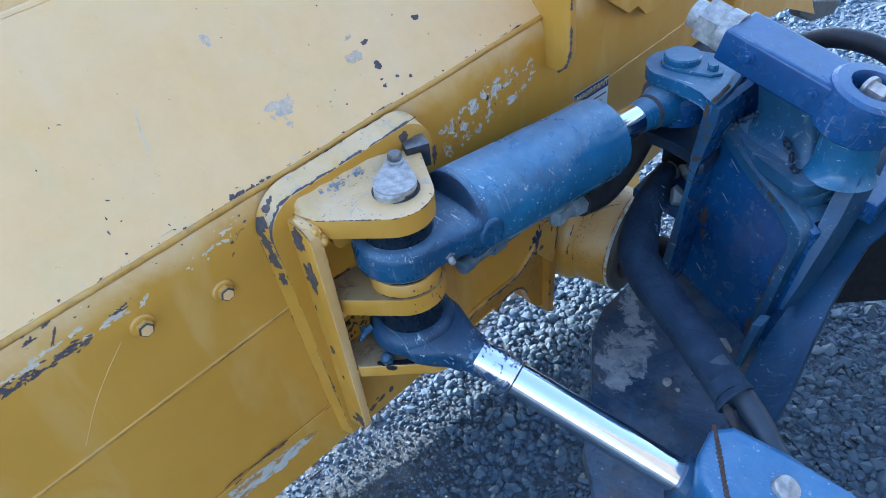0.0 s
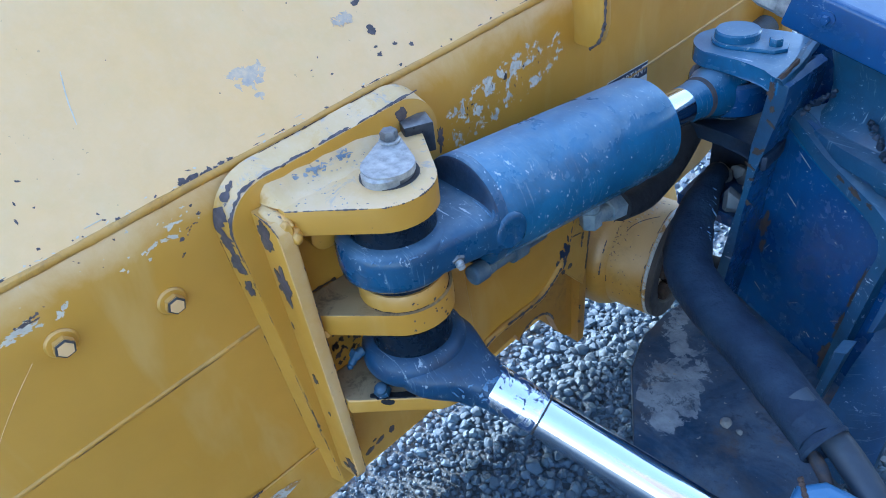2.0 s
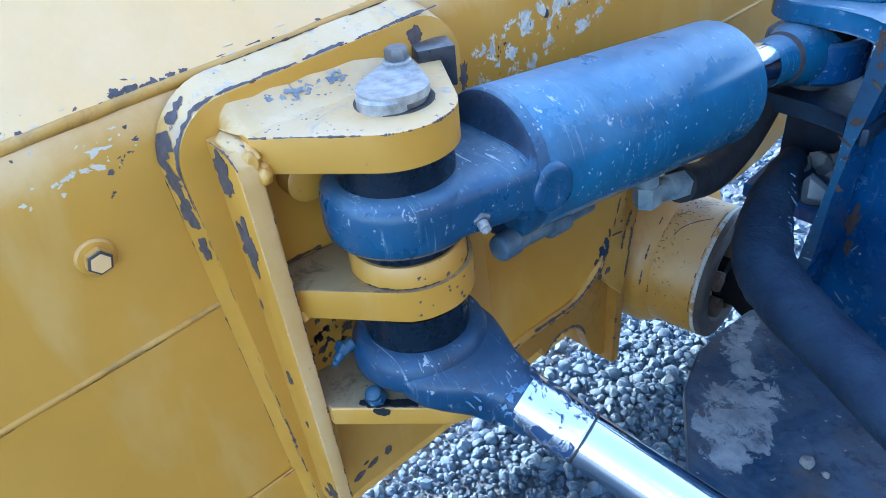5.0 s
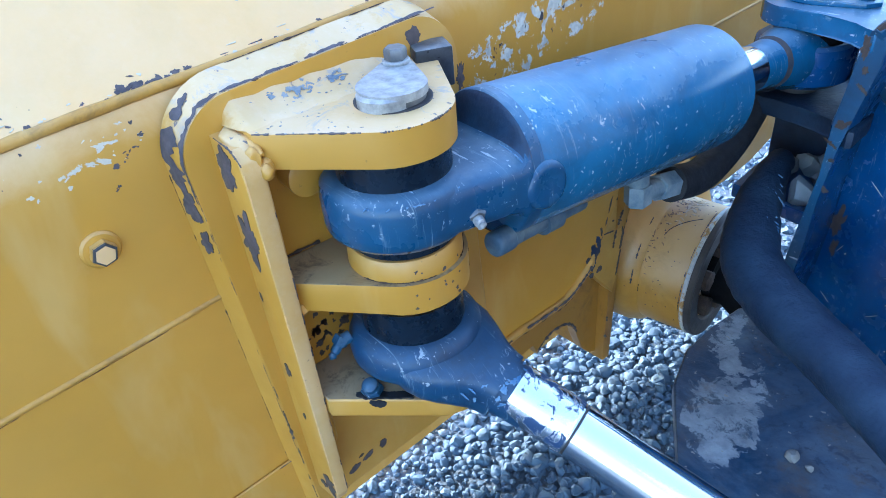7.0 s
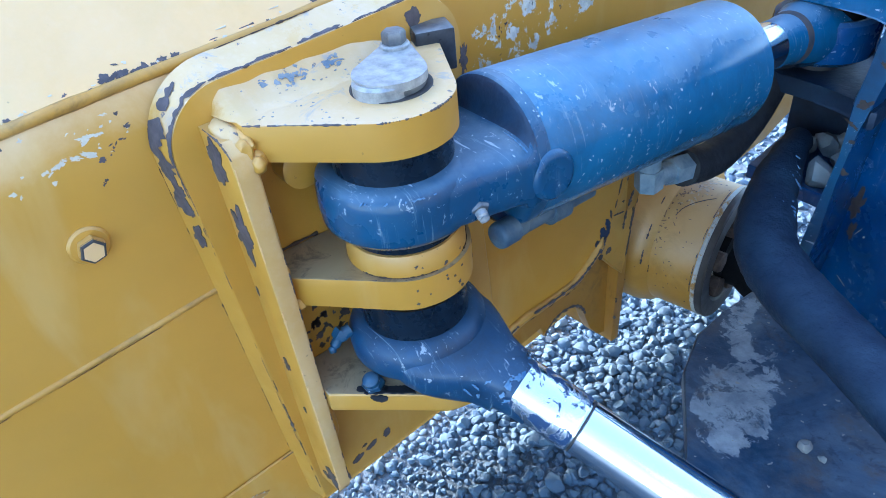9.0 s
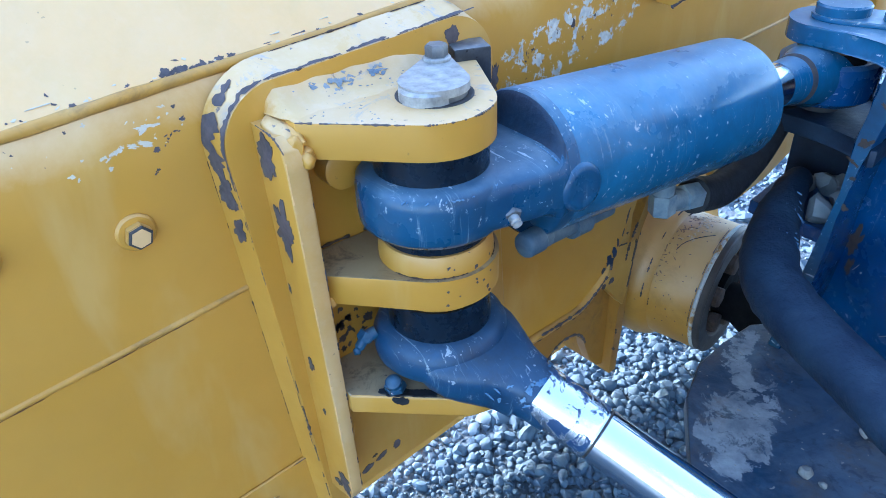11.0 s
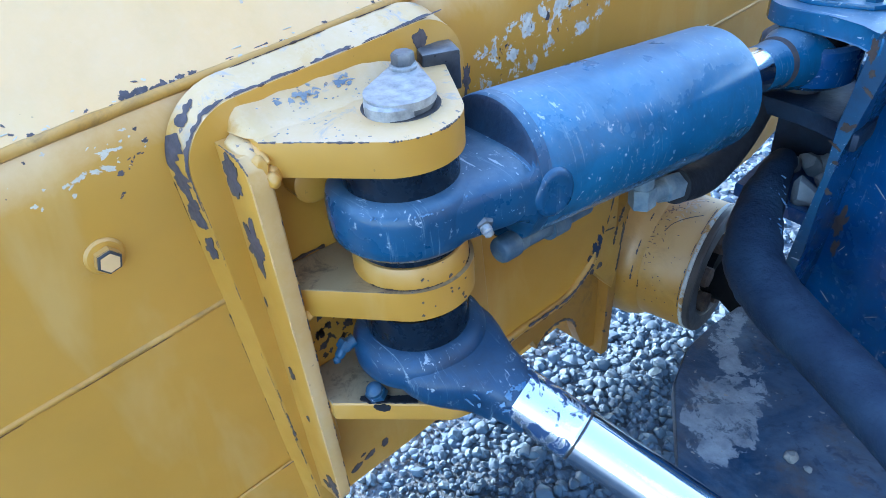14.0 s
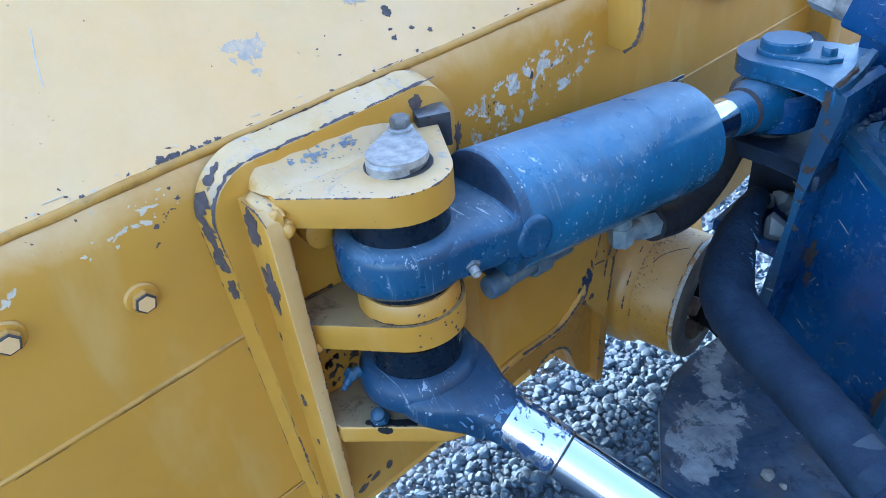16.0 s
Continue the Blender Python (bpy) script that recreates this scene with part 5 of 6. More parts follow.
sl = hose("sleeved_hose", [(0.040, 0.610, 0.585), (0.056, 0.545, 0.579), (0.082, 0.470, 0.570), (0.120, 0.400, 0.561), (0.158, 0.370, 0.555), (0.205, 0.346, 0.550), (0.265, 0.315, 0.550), (0.328, 0.275, 0.553), (0.388, 0.236, 0.556)], lambda t: 0.0335 - 0.0165 * max(0.0, 1 - t / 0.32) ** 1.2 - 0.0060 * max(0.0, t - 0.55) / 0.45 + 0.0011 * math.sin(t * 83 + 2 * math.sin(t * 19)) * max(0.0, 1 - t / 0.7), "thick dark hose sleeve lying over the frame plate", SLEEVE, 0.05)
attach(sl, "inner_hose", sweep(spline([(0.34, 0.265, 0.57), (0.395, 0.247, 0.556), (0.43, 0.233, 0.542), (0.47, 0.21, 0.528), (0.54, 0.17, 0.52)], 8), 0.0165, 18), RUBBER_GREY, "smooth grey-blue hose")
attach(sl, "inner_hose", sweep(spline([(0.35, 0.245, 0.552), (0.395, 0.222, 0.535), (0.43, 0.20, 0.51)], 8), 0.0070, 14, 0.4), BROWN, "thin hose caked brown")
attach(sl, "sleeve_mouth", lathe([(0.0275, -0.006), (0.0300, 0.0), (0.0285, 0.004), (0.0250, 0.002), (0.024, -0.03)], (0.388, 0.236, 0.556), (0.9, -0.3, -0.18), 40), SLEEVE)

# ---- hose guard over the lower cylinder ----
hg = thing("hose_guard", "blue bent steel guard with a round-headed bolt and rusty weld", "guard", (0.47, 0.15, 0.40))
bpy.context.view_layer.update()
attach(hg, "shell", prism([(0.396, 0.132), (0.388, 0.178), (0.408, 0.204), (0.48, 0.2125), (0.56, 0.206), (0.66, 0.19), (0.66, 0.07), (0.50, 0.07), (0.442, 0.088), (0.412, 0.104)], 0.47, 0.55, None, 0.012, 3), BLUE_BRIGHT)
attach(hg, "round_bolt", lathe([(0.0175, -0.004), (0.0175, 0.004), (0.0155, 0.0065), (0.006, 0.0085), (0.0, 0.0085)], (0.500, 0.160, 0.549), (0.35, 0.1, 1), 28), STEEL, "shiny round bolt head")
line = spline([(0.390, 0.184, 0.549), (0.424, 0.140, 0.550), (0.462, 0.092, 0.550)], 9)
tagged(attach(hg, "weld_bead", merge(*[blob(p, (0.0032, 0.0042, 0.0022), 30 + k, (0, 0, 17 * k)) for k, p in enumerate(line)]), RUST, "rusty stitched weld"), kind="stuff")

# ---- unseen machine body, added behind the camera to block low sky light ----
mc = thing("machine", "unseen grey machine body, added to block low sky light", "machine", (2.4, 1.0, 0))
bpy.context.view_layer.update()
attach(mc, "hull", prism([(1.45, 0.55), (1.25, 0.95), (1.30, 1.75), (1.55, 2.30), (3.9, 2.30), (3.9, 0.55)], -2.3, 0.75, XZ, 0.05, 3), HULL, "unseen plain grey hull, holding off low sky light")
attach(mc, "track", prism([(1.35, 0.02), (1.15, 0.22), (1.30, 0.52), (4.0, 0.52), (4.1, 0.25), (3.9, 0.02)], -0.35, 0.35, XZ, 0.03, 2), RUBBER, "unseen dark crawler track")
attach(mc, "track", prism([(1.75, 0.02), (1.55, 0.22), (1.70, 0.52), (4.0, 0.52), (4.1, 0.25), (3.9, 0.02)], -2.1, -1.4, XZ, 0.03, 2), RUBBER, "unseen dark crawler track")

# ---- loose rocks on the frame ----
for k, (p, q) in enumerate((((0.274, 0.456, 0.388), 0.024), ((0.262, 0.445, 0.376), 0.010), ((0.098, 0.560, 0.575), 0.025), ((0.243, 0.335, 0.375), 0.0115), ((0.264, 0.335, 0.373), 0.0055), ((0.045, 0.620, 0.574), 0.023), ((0.068, 0.640, 0.575), 0.024),
                            ((0.105, 0.605, 0.574), 0.022), ((0.085, 0.645, 0.58), 0.018), ((0.030, 0.640, 0.570), 0.016))):
    b = rock(q, 40 + k)
    b.transform(Matrix.Translation(p))
    st = part("stone", b, PALE_STONE)
    tagged(st, "pale grey crushed stone lying on the frame", "stone", "stones on the frame")

# ---- chipped paint, scrapes and worn patches: x, y, z, width and height in millimetres, turn ----
S35, C35 = math.sin(radians(3.5)), math.cos(radians(3.5))
UPN = (0.733, -0.681 * S35, 0.681 * C35)
CHIPS_SIDE = (
    (-0.047, -0.119, 0.828, 23, 34, -14),
    (-0.044, -0.117, 0.770, 24, 54, -12),
    (-0.050, -0.114, 0.618, 9, 15, 0),
    (-0.060, -0.116, 0.701, 3, 9, 0),
    (-0.043, -0.112, 0.562, 4, 9, 0),
    (-0.030, -0.112, 0.468, 17, 30, 0),
    (-0.046, -0.112, 0.455, 12, 9, 0),
)
CHIPS_EDGE = (
    (-0.080, -0.1425, 0.800, 17, 34, -10),
    (-0.078, -0.1400, 0.762, 14, 22, -6),
)
CHIPS_FRONT = (
    (-0.066, 0.081, 0.876, 15, 15, 10),
    (-0.066, 0.130, 0.822, 9, 30, 0),
)
CHIPS_UP = (
    (-0.168, 0.114, 0.971, 9, 8, 0),
    (-0.144, 0.112, 0.945, 10, 12, 0),
    (-0.166, 0.206, 0.974, 11, 8, 0),
    (-0.154, 0.168, 0.958, 4, 9, 0),
    (-0.126, 0.129, 0.927, 5, 4, 0),
    (-0.120, 0.148, 0.921, 6, 5, 0),
    (-0.124, 0.105, 0.923, 6, 5, 0),
    (-0.131, 0.106, 0.930, 4, 3, 0),
    (-0.093, 0.051, 0.886, 3, 3, 0),
    (-0.105, -0.330, 0.875, 16, 6, 10),
)
CHIPS_UP_B = (
    (-0.100, -0.398, 0.866, 18, 5, 10),
    (-0.102, -0.421, 0.866, 12, 6, 30),
    (-0.155, -0.277, 0.933, 7, 3, -30),
    (-0.144, -0.289, 0.920, 3, 6, 0),
    (-0.134, -0.295, 0.909, 3, 10, 0),
    (-0.136, 0.022, 0.931, 4, 2, 0),
    (-0.127, 0.041, 0.922, 5, 3, 0),
    (-0.177, -0.026, 0.971, 5, 2, -30),
    (-0.222, -0.275, 1.005, 7, 2, -30),
    (-0.199, -0.321, 0.978, 4, 3, 0),
    (-0.146, 0.211, 0.953, 3, 3, 0),
    (-0.120, 0.289, 0.929, 3, 3, 0),
    (-0.217, 0.081, 1.022, 4, 3, 0),
)
PATCH_UP = (
    (-0.157, -0.043, 0.949, 34, 30, 20),
    (-0.129, -0.049, 0.918, 17, 14, 0),
    (-0.232, -0.078, 1.028, 14, 13, 0),
    (-0.161, 0.089, 0.962, 26, 14, -50),
    (-0.180, 0.095, 0.982, 14, 8, 10),
    (-0.179, 0.096, 0.982, 9, 5, 0),
)
CHIPS_BEND = (
    (-0.092, -0.433, 0.821, 110, 9, 4),
    (-0.092, -0.458, 0.820, 60, 14, 0),
    (-0.092, -0.390, 0.823, 46, 9, 6),
    (-0.098, -0.399, 0.846, 10, 4, 50),
    (-0.095, -0.330, 0.837, 22, 4, 10),
    (-0.101, -0.419, 0.856, 8, 4, 0),
)
PALE_BEND = (
    (-0.093, -0.361, 0.828, 80, 6, 5),
    (-0.096, -0.400, 0.838, 60, 4, 5),
    (-0.094, -0.335, 0.834, 26, 7, 10),
    (-0.093, -0.300, 0.832, 14, 9, 30),
    (-0.095, -0.440, 0.830, 40, 6, 0),
    (-0.096, -0.211, 0.847, 18, 4, 10),
    (-0.095, -0.191, 0.848, 16, 3, -10),
    (-0.098, -0.182, 0.859, 14, 4, 10),
)
PALE_LOW = (
    (-0.090, -0.230, 0.425, 90, 16, 2),
    (-0.090, -0.292, 0.427, 70, 18, 0),
    (-0.090, -0.185, 0.430, 40, 6, 6),
)
DARK_LOW = (
    (-0.090, -0.251, 0.460, 70, 3, 0),
    (-0.090, -0.301, 0.461, 40, 3, 0),
    (-0.090, -0.220, 0.460, 16, 3, 0),
    (-0.090, -0.187, 0.333, 26, 5, 0),
)


def flakes(rows, normal, mat, name, parent, seed, label="", lift=0.0):
    for i, (x, y, z, w, h, a) in enumerate(rows):
        p = Vector((x, y, z)) + Vector(normal).normalized() * lift
        if mat is not SCRAPE and w < 40:
            on_blade(name, flake(p, normal, w, h, a, seed + i, 0.0004, 0.6), mat, label, parent, False)
            continue
        rnd = random.Random(seed * 31 + i)
        for k in range(7):
            d = Vector((0, rnd.uniform(-0.35, 0.35) * w, rnd.uniform(-0.5, 0.5) * h)) * 0.001
            on_blade(name, flake(p + d, normal, w * rnd.uniform(0.12, 0.42), h * rnd.uniform(0.2, 0.55), a + rnd.uniform(-14, 14), seed * 7 + i * 5 + k, 0.0004, 0.8), mat, label, parent, False)


for k, (x, y, z, w, h, a) in enumerate(CHIPS_SIDE):
    on_blade("paint_chip", flake((x, -0.1179 + (0.85 - z) * 0.0185, z), (0.02, -1, -0.02), w, h, a, 3 + k, 0.0004, 0.6), CHIP, "", bracket, False)
flakes(CHIPS_EDGE, (0.219, -0.976, -0.05), CHIP, "paint_chip", bracket, 20)
flakes(CHIPS_FRONT, (1, 0, 0), CHIP, "paint_chip", bracket, 25)
flakes(CHIPS_UP, UPN, CHIP, "paint_chip", blade, 40)
flakes([(x, y, z, w * 0.6, h * 0.6, a) for x, y, z, w, h, a in CHIPS_UP_B], UPN, CHIP, "paint_chip", blade, 60)


def dapple(parent, name, mat, label, spots, rag=0.7, thick=0.00015):
    """Many small flakes of one kind as one piece: place, normal, width, height, turn."""
    made = None
    for i, (p, normal, w, h, a) in enumerate(spots):
        b = flake(p, normal, w, h, a, 900 + i * 1.3, thick, rag)
        made = b if made is None else merge(made, b)
    tagged(on_blade(name, made, mat, label, parent, False), label, kind="stuff")


rnd = random.Random(77)
slope = Vector((-0.681, 0, 0.733))
for i, (x, y, z, w, h, a) in enumerate(PATCH_UP):
    spots = []
    for k in range(int(10 + w * 0.9)):
        q, v = rnd.gauss(0, 0.24) * w * 0.001, rnd.gauss(0, 0.24) * h * 0.001
        spots.append((Vector((x, y, z)) + Vector((0, q, q * 0.061)) + slope * v, UPN, w * rnd.uniform(0.10, 0.42), h * rnd.uniform(0.10, 0.34), rnd.uniform(0, 180)))
    dapple(blade, "worn_patch", GREYPATCH, "ragged grey patch of worn paint", spots, 0.9)


def on_panel(y, up):
    """A place on the sloping upper panel, up metres above its lower edge."""
    return TILT @ Vector((-0.1035 - 0.681 * up, y, 0.0345 + 0.733 * up))


def on_bend(y, w):
    """A place on the bent edge of the back plate and the way it faces."""
    tilt_back = (bend_x(w) - bend_x(w + 0.001)) / 0.001
    return TILT @ Vector((bend_x(w), y, w)), Vector((1, 0, tilt_back)).normalized()


def splash(count, ya, yb, wa, wb, small, large, seed, thin=0.6):
    r = random.Random(seed)
    out = []
    for _ in range(count):
        p, normal = on_bend(r.uniform(ya, yb), r.uniform(wa, wb))
        w = r.uniform(small, large) * r.choice((0.5, 0.7, 1.0))
        out.append((p, normal, w, w * r.uniform(0.3, thin + 0.4), r.uniform(-60, 60)))
    return out


dapple(blade, "spatter", SCRAPE, "pale flecks on the bent edge", splash(12, -0.20, -0.155, -0.008, 0.022, 2, 5, 1) + splash(8, -0.25, -0.20, -0.012, 0.004, 2, 6, 2) + splash(16, -0.50, -0.20, -0.01, 0.03, 1, 3, 3))
dapple(blade, "paint_chip", CHIP, "small dark chips on the bent edge", splash(9, -0.178, -0.152, -0.008, 0.022, 3, 7, 4) + splash(4, -0.20, -0.17, -0.03, 0.0, 3, 5, 5) + splash(12, -0.55, -0.2, -0.005, 0.03, 1.2, 3, 6))
edge = []
r = random.Random(12)
for k in range(90):
    edge.append((on_panel(r.uniform(-0.55, 0.12), abs(r.gauss(0.001, 0.005))), UPN, r.uniform(1.0, 4.0), r.uniform(0.7, 1.8), r.uniform(-30, 30)))
dapple(blade, "spatter", SCRAPE, "pale scuffs along the seam", edge)
edge = [(on_panel(r.uniform(-0.55, 0.45), abs(r.gauss(0.002, 0.006))), UPN, r.uniform(1.2, 4.5), r.uniform(1, 3), r.uniform(-40, 40)) for k in range(46)]
edge += [(on_panel(-0.165 + 0.008 * k + r.uniform(-0.003, 0.003), 0.005 + r.uniform(-0.002, 0.004)), UPN, r.uniform(5, 11), r.uniform(3, 7), r.uniform(-30, 30)) for k in range(9)]
edge += [(on_panel(r.uniform(-0.5, 0.5), r.uniform(0.02, 0.28)), UPN, r.uniform(1, 2.6), r.uniform(0.8, 2), r.uniform(-60, 60)) for k in range(26)]
dapple(blade, "paint_chip", CHIP, "small dark chips on the pale panel", edge)
top = []
for k in range(60):
    x, y = r.uniform(-0.06, 0.03), r.uniform(-0.095, 0.05)
    if x * 0.85 - y * 0.5 < 0.043 and (abs(x) > 0.035 or abs(y) > 0.04):
        top.append(((x, y, 0.8579 + max(0.0, -x - 0.043) * 0.7), (0.1, 0, 1), r.uniform(0.8, 2.4), r.uniform(0.8, 1.8), r.uniform(0, 180)))
dapple(bracket, "specks", SMEAR, "grey specks on the dusty plate", top)


def scraped(rows, share, seed):
    """Small flakes crowded into long scrapes on the bent edge."""
    r, out = random.Random(seed), []
    for x, y, z, w, h, a in rows:
        for _ in range(int(5 + share * w)):
            q = r.uniform(-0.5, 0.5) * w * 0.001
            v, up = level(y + q, z + q * math.tan(radians(a)) + r.gauss(0, 0.28) * h * 0.001)
            p, normal = on_bend(v, min(up, 0.03))
            out.append((p, normal, r.uniform(2, 9), r.uniform(0.8, 2.6) + 0.12 * h, a + r.uniform(-22, 22)))
    return out


dapple(blade, "scrape", SCRAPE, "pale scrapes along the bent edge", scraped(PALE_BEND, 0.42, 3), 0.8)
dapple(blade, "paint_chip", CHIP, "dark scrape along the bent edge", scraped(CHIPS_BEND, 0.42, 4), 0.8, 0.0003)
for i, (x, y, z, w, h, a) in enumerate(PALE_LOW):
    on_blade("worn_patch", flake((x + 0.0004 * i, y, z), (1, 0, 0), w * 1.15, h * 1.9, a, 140 + i, 0.0003, 0.35), WORN_PALE, "pale scraped band along the wear plate", blade, False)
flakes(DARK_LOW, (1, 0, 0), CHIP, "paint_chip", blade, 130)

# fine scratches
on_blade("scratch", sweep(spline([(-0.0945, -0.3433, 0.7973), (-0.0945, -0.3727, 0.7682), (-0.0945, -0.4026, 0.7335), (-0.0945, -0.4339, 0.6871)], 8), 0.0003, 6, 0.5, 5), YELLOW_PALE, "", None, False)
on_blade("scratch", sweep(spline([(-0.2068, -0.1967, 0.9935), (-0.1888, -0.2045, 0.9736), (-0.1714, -0.2096, 0.9545)], 8), lambda t: 0.0004 + 0.002 * t * (1 - t), 6, 0.5, 6), SCRAPE, "", None, False)


def edge_wear(parent, pts, mat, r, seed, cover=0.0, freq=60.0, name="edge_wear", label=""):
    """Broken runs of worn paint along an edge."""
    line = spline(pts, 12)
    fine = []
    for a, b in zip(line, line[1:]):
        k = max(1, int((b - a).length / 0.0025))
        fine += [a.lerp(b, i / k) for i in range(k)]
    run, made = [], None
    for p in fine + [None]:
        on = p is not None and noise.noise(p * freq + Vector((seed * 3.3, 0, 0))) > cover
        if on:
            run.append(p)
        if not on and len(run) > 2:
            line_run = run
            width = 1.9 * r * (0.6 + 0.8 * abs(noise.noise(run[0] * 40 + Vector((0, seed, 0)))))
            b = sweep(run, lambda t: width * (0.12 + 0.9 * abs(noise.noise(Vector((t * 0.35 * len(line_run), seed, 2.2))))), 6, 0.8, seed)
            made = b if made is None else merge(made, b)
        if not on:
            run = []
    if made is not None:
        tagged(on_blade(name, made, mat, label, parent, False), label, kind="stuff")


def tilted(x, v, w):
    return tuple(TILT @ Vector((x, v, w)))


nose = [(x, y, 0.8574) for x, y in ear(0.0526, -0.0305, -0.099, -0.05, 0.092, -0.066)[2:-1]]
edge_wear(bracket, nose[:1] + nose[1::3], CHIP, 0.0012, 1, -0.25, 55, label="paint worn dark along the plate edge")
edge_wear(bracket, [(x, y, 0.7218) for x, y, z in nose[:1] + nose[1::3]], CHIP, 0.0009, 2, 0.1, 60)
edge_wear(bracket, [(x * 1.14, y * 1.12 + 0.01, 0.5938) for x, y, z in nose[1::3]], CHIP, 0.0010, 3, 0.1, 60)
def slope_point(u, f):
    """A place on the sloping rim of the bracket: u metres along its outline from the foot of the corner, f from the blade to the face."""
    left, top, r, x = (a + (b - a) * f for a, b in zip((-0.149, 0.037, 0.058, -0.0945), (-0.1425, 0.026, 0.048, -0.066)))
    turn = 0.0833
    if u < 0:
        y, z, out = left, top - r + u, Vector((0, -1, 0))
    elif u < turn:
        a = math.pi - u / turn * math.pi / 2
        y, z, out = left + r + r * math.cos(a), top - r + r * math.sin(a), Vector((0, math.cos(a), math.sin(a)))
    else:
        y, z, out = left + r + u - turn, top, Vector((0, 0, 1))
    return Vector((x, y, z)) + (out * 0.93 + Vector((0.36, 0, 0))) * 0.0005


def rim_chip(u0, u1, f, half, seed, bite=1.0):
    """A ragged strip of lost paint along the sloping rim."""
    bm, last = bmesh.new(), None
    steps = int((u1 - u0) / 0.0011)
    for i in range(steps + 1):
        u = u0 + (u1 - u0) * i / steps
        grow = min(1.0, 6 * i / steps, 6 * (steps - i) / steps)
        lo, hi = (grow * half * (0.75 + bite * (1.2 * noise.noise(Vector((u * 75, k, seed))) + 0.6 * noise.noise(Vector((u * 260, k, seed))))) for k in (1.5, 8.5))
        if lo + hi < 0.03:
            last = None
            continue
        pair = [bm.verts.new(slope_point(u, max(0.02, f - lo))), bm.verts.new(slope_point(u, min(0.97, f + hi)))]
        if last:
            bm.faces.new((last[0], last[1], pair[1], pair[0]))
        last = pair
    on_blade("paint_chip", bm, CHIP, "dark primer bared along the rim", bracket)


for u0, u1, f, half, k in ((-0.020, 0.034, 0.42, 0.34, 1), (-0.050, -0.028, 0.48, 0.26, 2), (0.036, 0.060, 0.30, 0.22, 3), (-0.030, 0.080, 0.93, 0.13, 4), (0.075, 0.150, 0.94, 0.07, 5), (0.150, 0.195, 0.93, 0.12, 6), (0.20, 0.29, 0.95, 0.06, 7), (-0.10, -0.05, 0.97, 0.03, 8), (-0.36, -0.14, 0.97, 0.03, 9)):
    rim_chip(u0, u1, f, half, k)
edge_wear(bracket, [tilted(-0.0668, -0.1425, -0.03), tilted(-0.0668, -0.142, -0.12), tilted(-0.0668, -0.142, -0.25), tilted(-0.0668, -0.142, -0.44)], CHIP, 0.0014, 5, 0.0, 60)
edge_wear(bracket, [(-0.0185, -0.1168, 0.835), (-0.0185, -0.1145, 0.70), (-0.0185, -0.112, 0.58), (-0.0185, -0.110, 0.46)], YELLOW_PALE, 0.0010, 6, -0.2, 50, label="pale worn edge")
edge_wear(bracket, [(-0.0185, -0.1005, 0.80), (-0.0185, -0.0995, 0.70), (-0.0185, -0.099, 0.58), (-0.0185, -0.098, 0.46)], CHIP, 0.0010, 7, 0.05, 70)
edge_wear(blade, [tilted(-0.108, -0.55 + 0.05 * i, 0.0385) for i in range(27)], CHIP, 0.0012, 8, 0.20, 70)
edge_wear(blade, [tilted(-0.111, -0.55 + 0.05 * i, 0.043) for i in range(27)], SCRAPE, 0.0009, 9, 0.2, 70)
# dark line just below the panel seam, drawn in for the bead's shadow
edge_wear(blade, [tilted(-0.0948, -0.55 + 0.05 * i, -0.1592 + 0.03 * (-0.42 + 0.05 * i)) for i in range(9)], RUST, 0.0006, 10, 0.0, 30)
edge_wear(blade, [tilted(-0.0905, -0.55 + 0.05 * i, -0.3905) for i in range(14)], CHIP, 0.0014, 11, 0.1, 40)
edge_wear(blade, [tuple(p + Vector((0.0068, 0, 0.004))) for p in curve[::4]], CHIP, 0.0032, 12, -0.12, 45)
edge_wear(blade, [(-0.1575, 0.505, 0.16), (-0.154, 0.505, 0.30), (-0.151, 0.505, 0.42), (-0.118, 0.505, 0.555)], CHIP, 0.0035, 13, 0.1, 30)
edge_wear(blade, [(-0.046, 0.4085, 1.05), (-0.043, 0.4085, 0.90), (-0.045, 0.4085, 0.87), (-0.053, 0.4085, 0.848), (-0.068, 0.4085, 0.836)], CHIP, 0.004, 14, -0.3, 25)
# grime and rust round the trunnion and the cut-out
TU = Vector((0, 0, 1))
for rr, uu, mat, th, k in ((0.1210, -0.022, CHIP, 0.0018, 31), (0.1215, -0.097, RUST, 0.0014, 33), (0.1305, -0.108, CHIP, 0.0022, 34)):
    edge_wear(blade, [tuple(T0 + TA * uu + tn * (rr * math.cos(radians(a))) + TU * (rr * math.sin(radians(a)))) for a in range(20, 200, 12)], mat, th, k, 0.0 if th > 0.0015 else 0.2, 45)
edge_wear(blade, [(-0.1795, 0.40 + 0.055 * math.cos(radians(a)), 0.215 + 0.056 * math.sin(radians(a))) for a in range(150, 0, -15)], CHIP, 0.0035, 36, -0.3, 40)
edge_wear(blade, [tuple(p + Vector((0.003, 0.0, -0.006))) for p in curve[::4]], RUST, 0.0026, 37, 0.0, 40)
edge_wear(bracket, [(0.0508 * math.cos(radians(a)), 0.0508 * math.sin(radians(a)), 0.7225) for a in range(-80, 120, 12)], RUST, 0.0014, 38, -0.1, 60)
edge_wear(bracket, [(0.0475 * math.cos(radians(a)), 0.0475 * math.sin(radians(a)), 0.7395) for a in range(-80, 120, 12)], CHIP, 0.0009, 39, 0.1, 70)
edge_wear(bracket, [(-0.0645, -0.09, 0.724), (-0.0645, -0.03, 0.724), (-0.0645, 0.04, 0.724)], RUST, 0.003, 40, -0.2, 40)
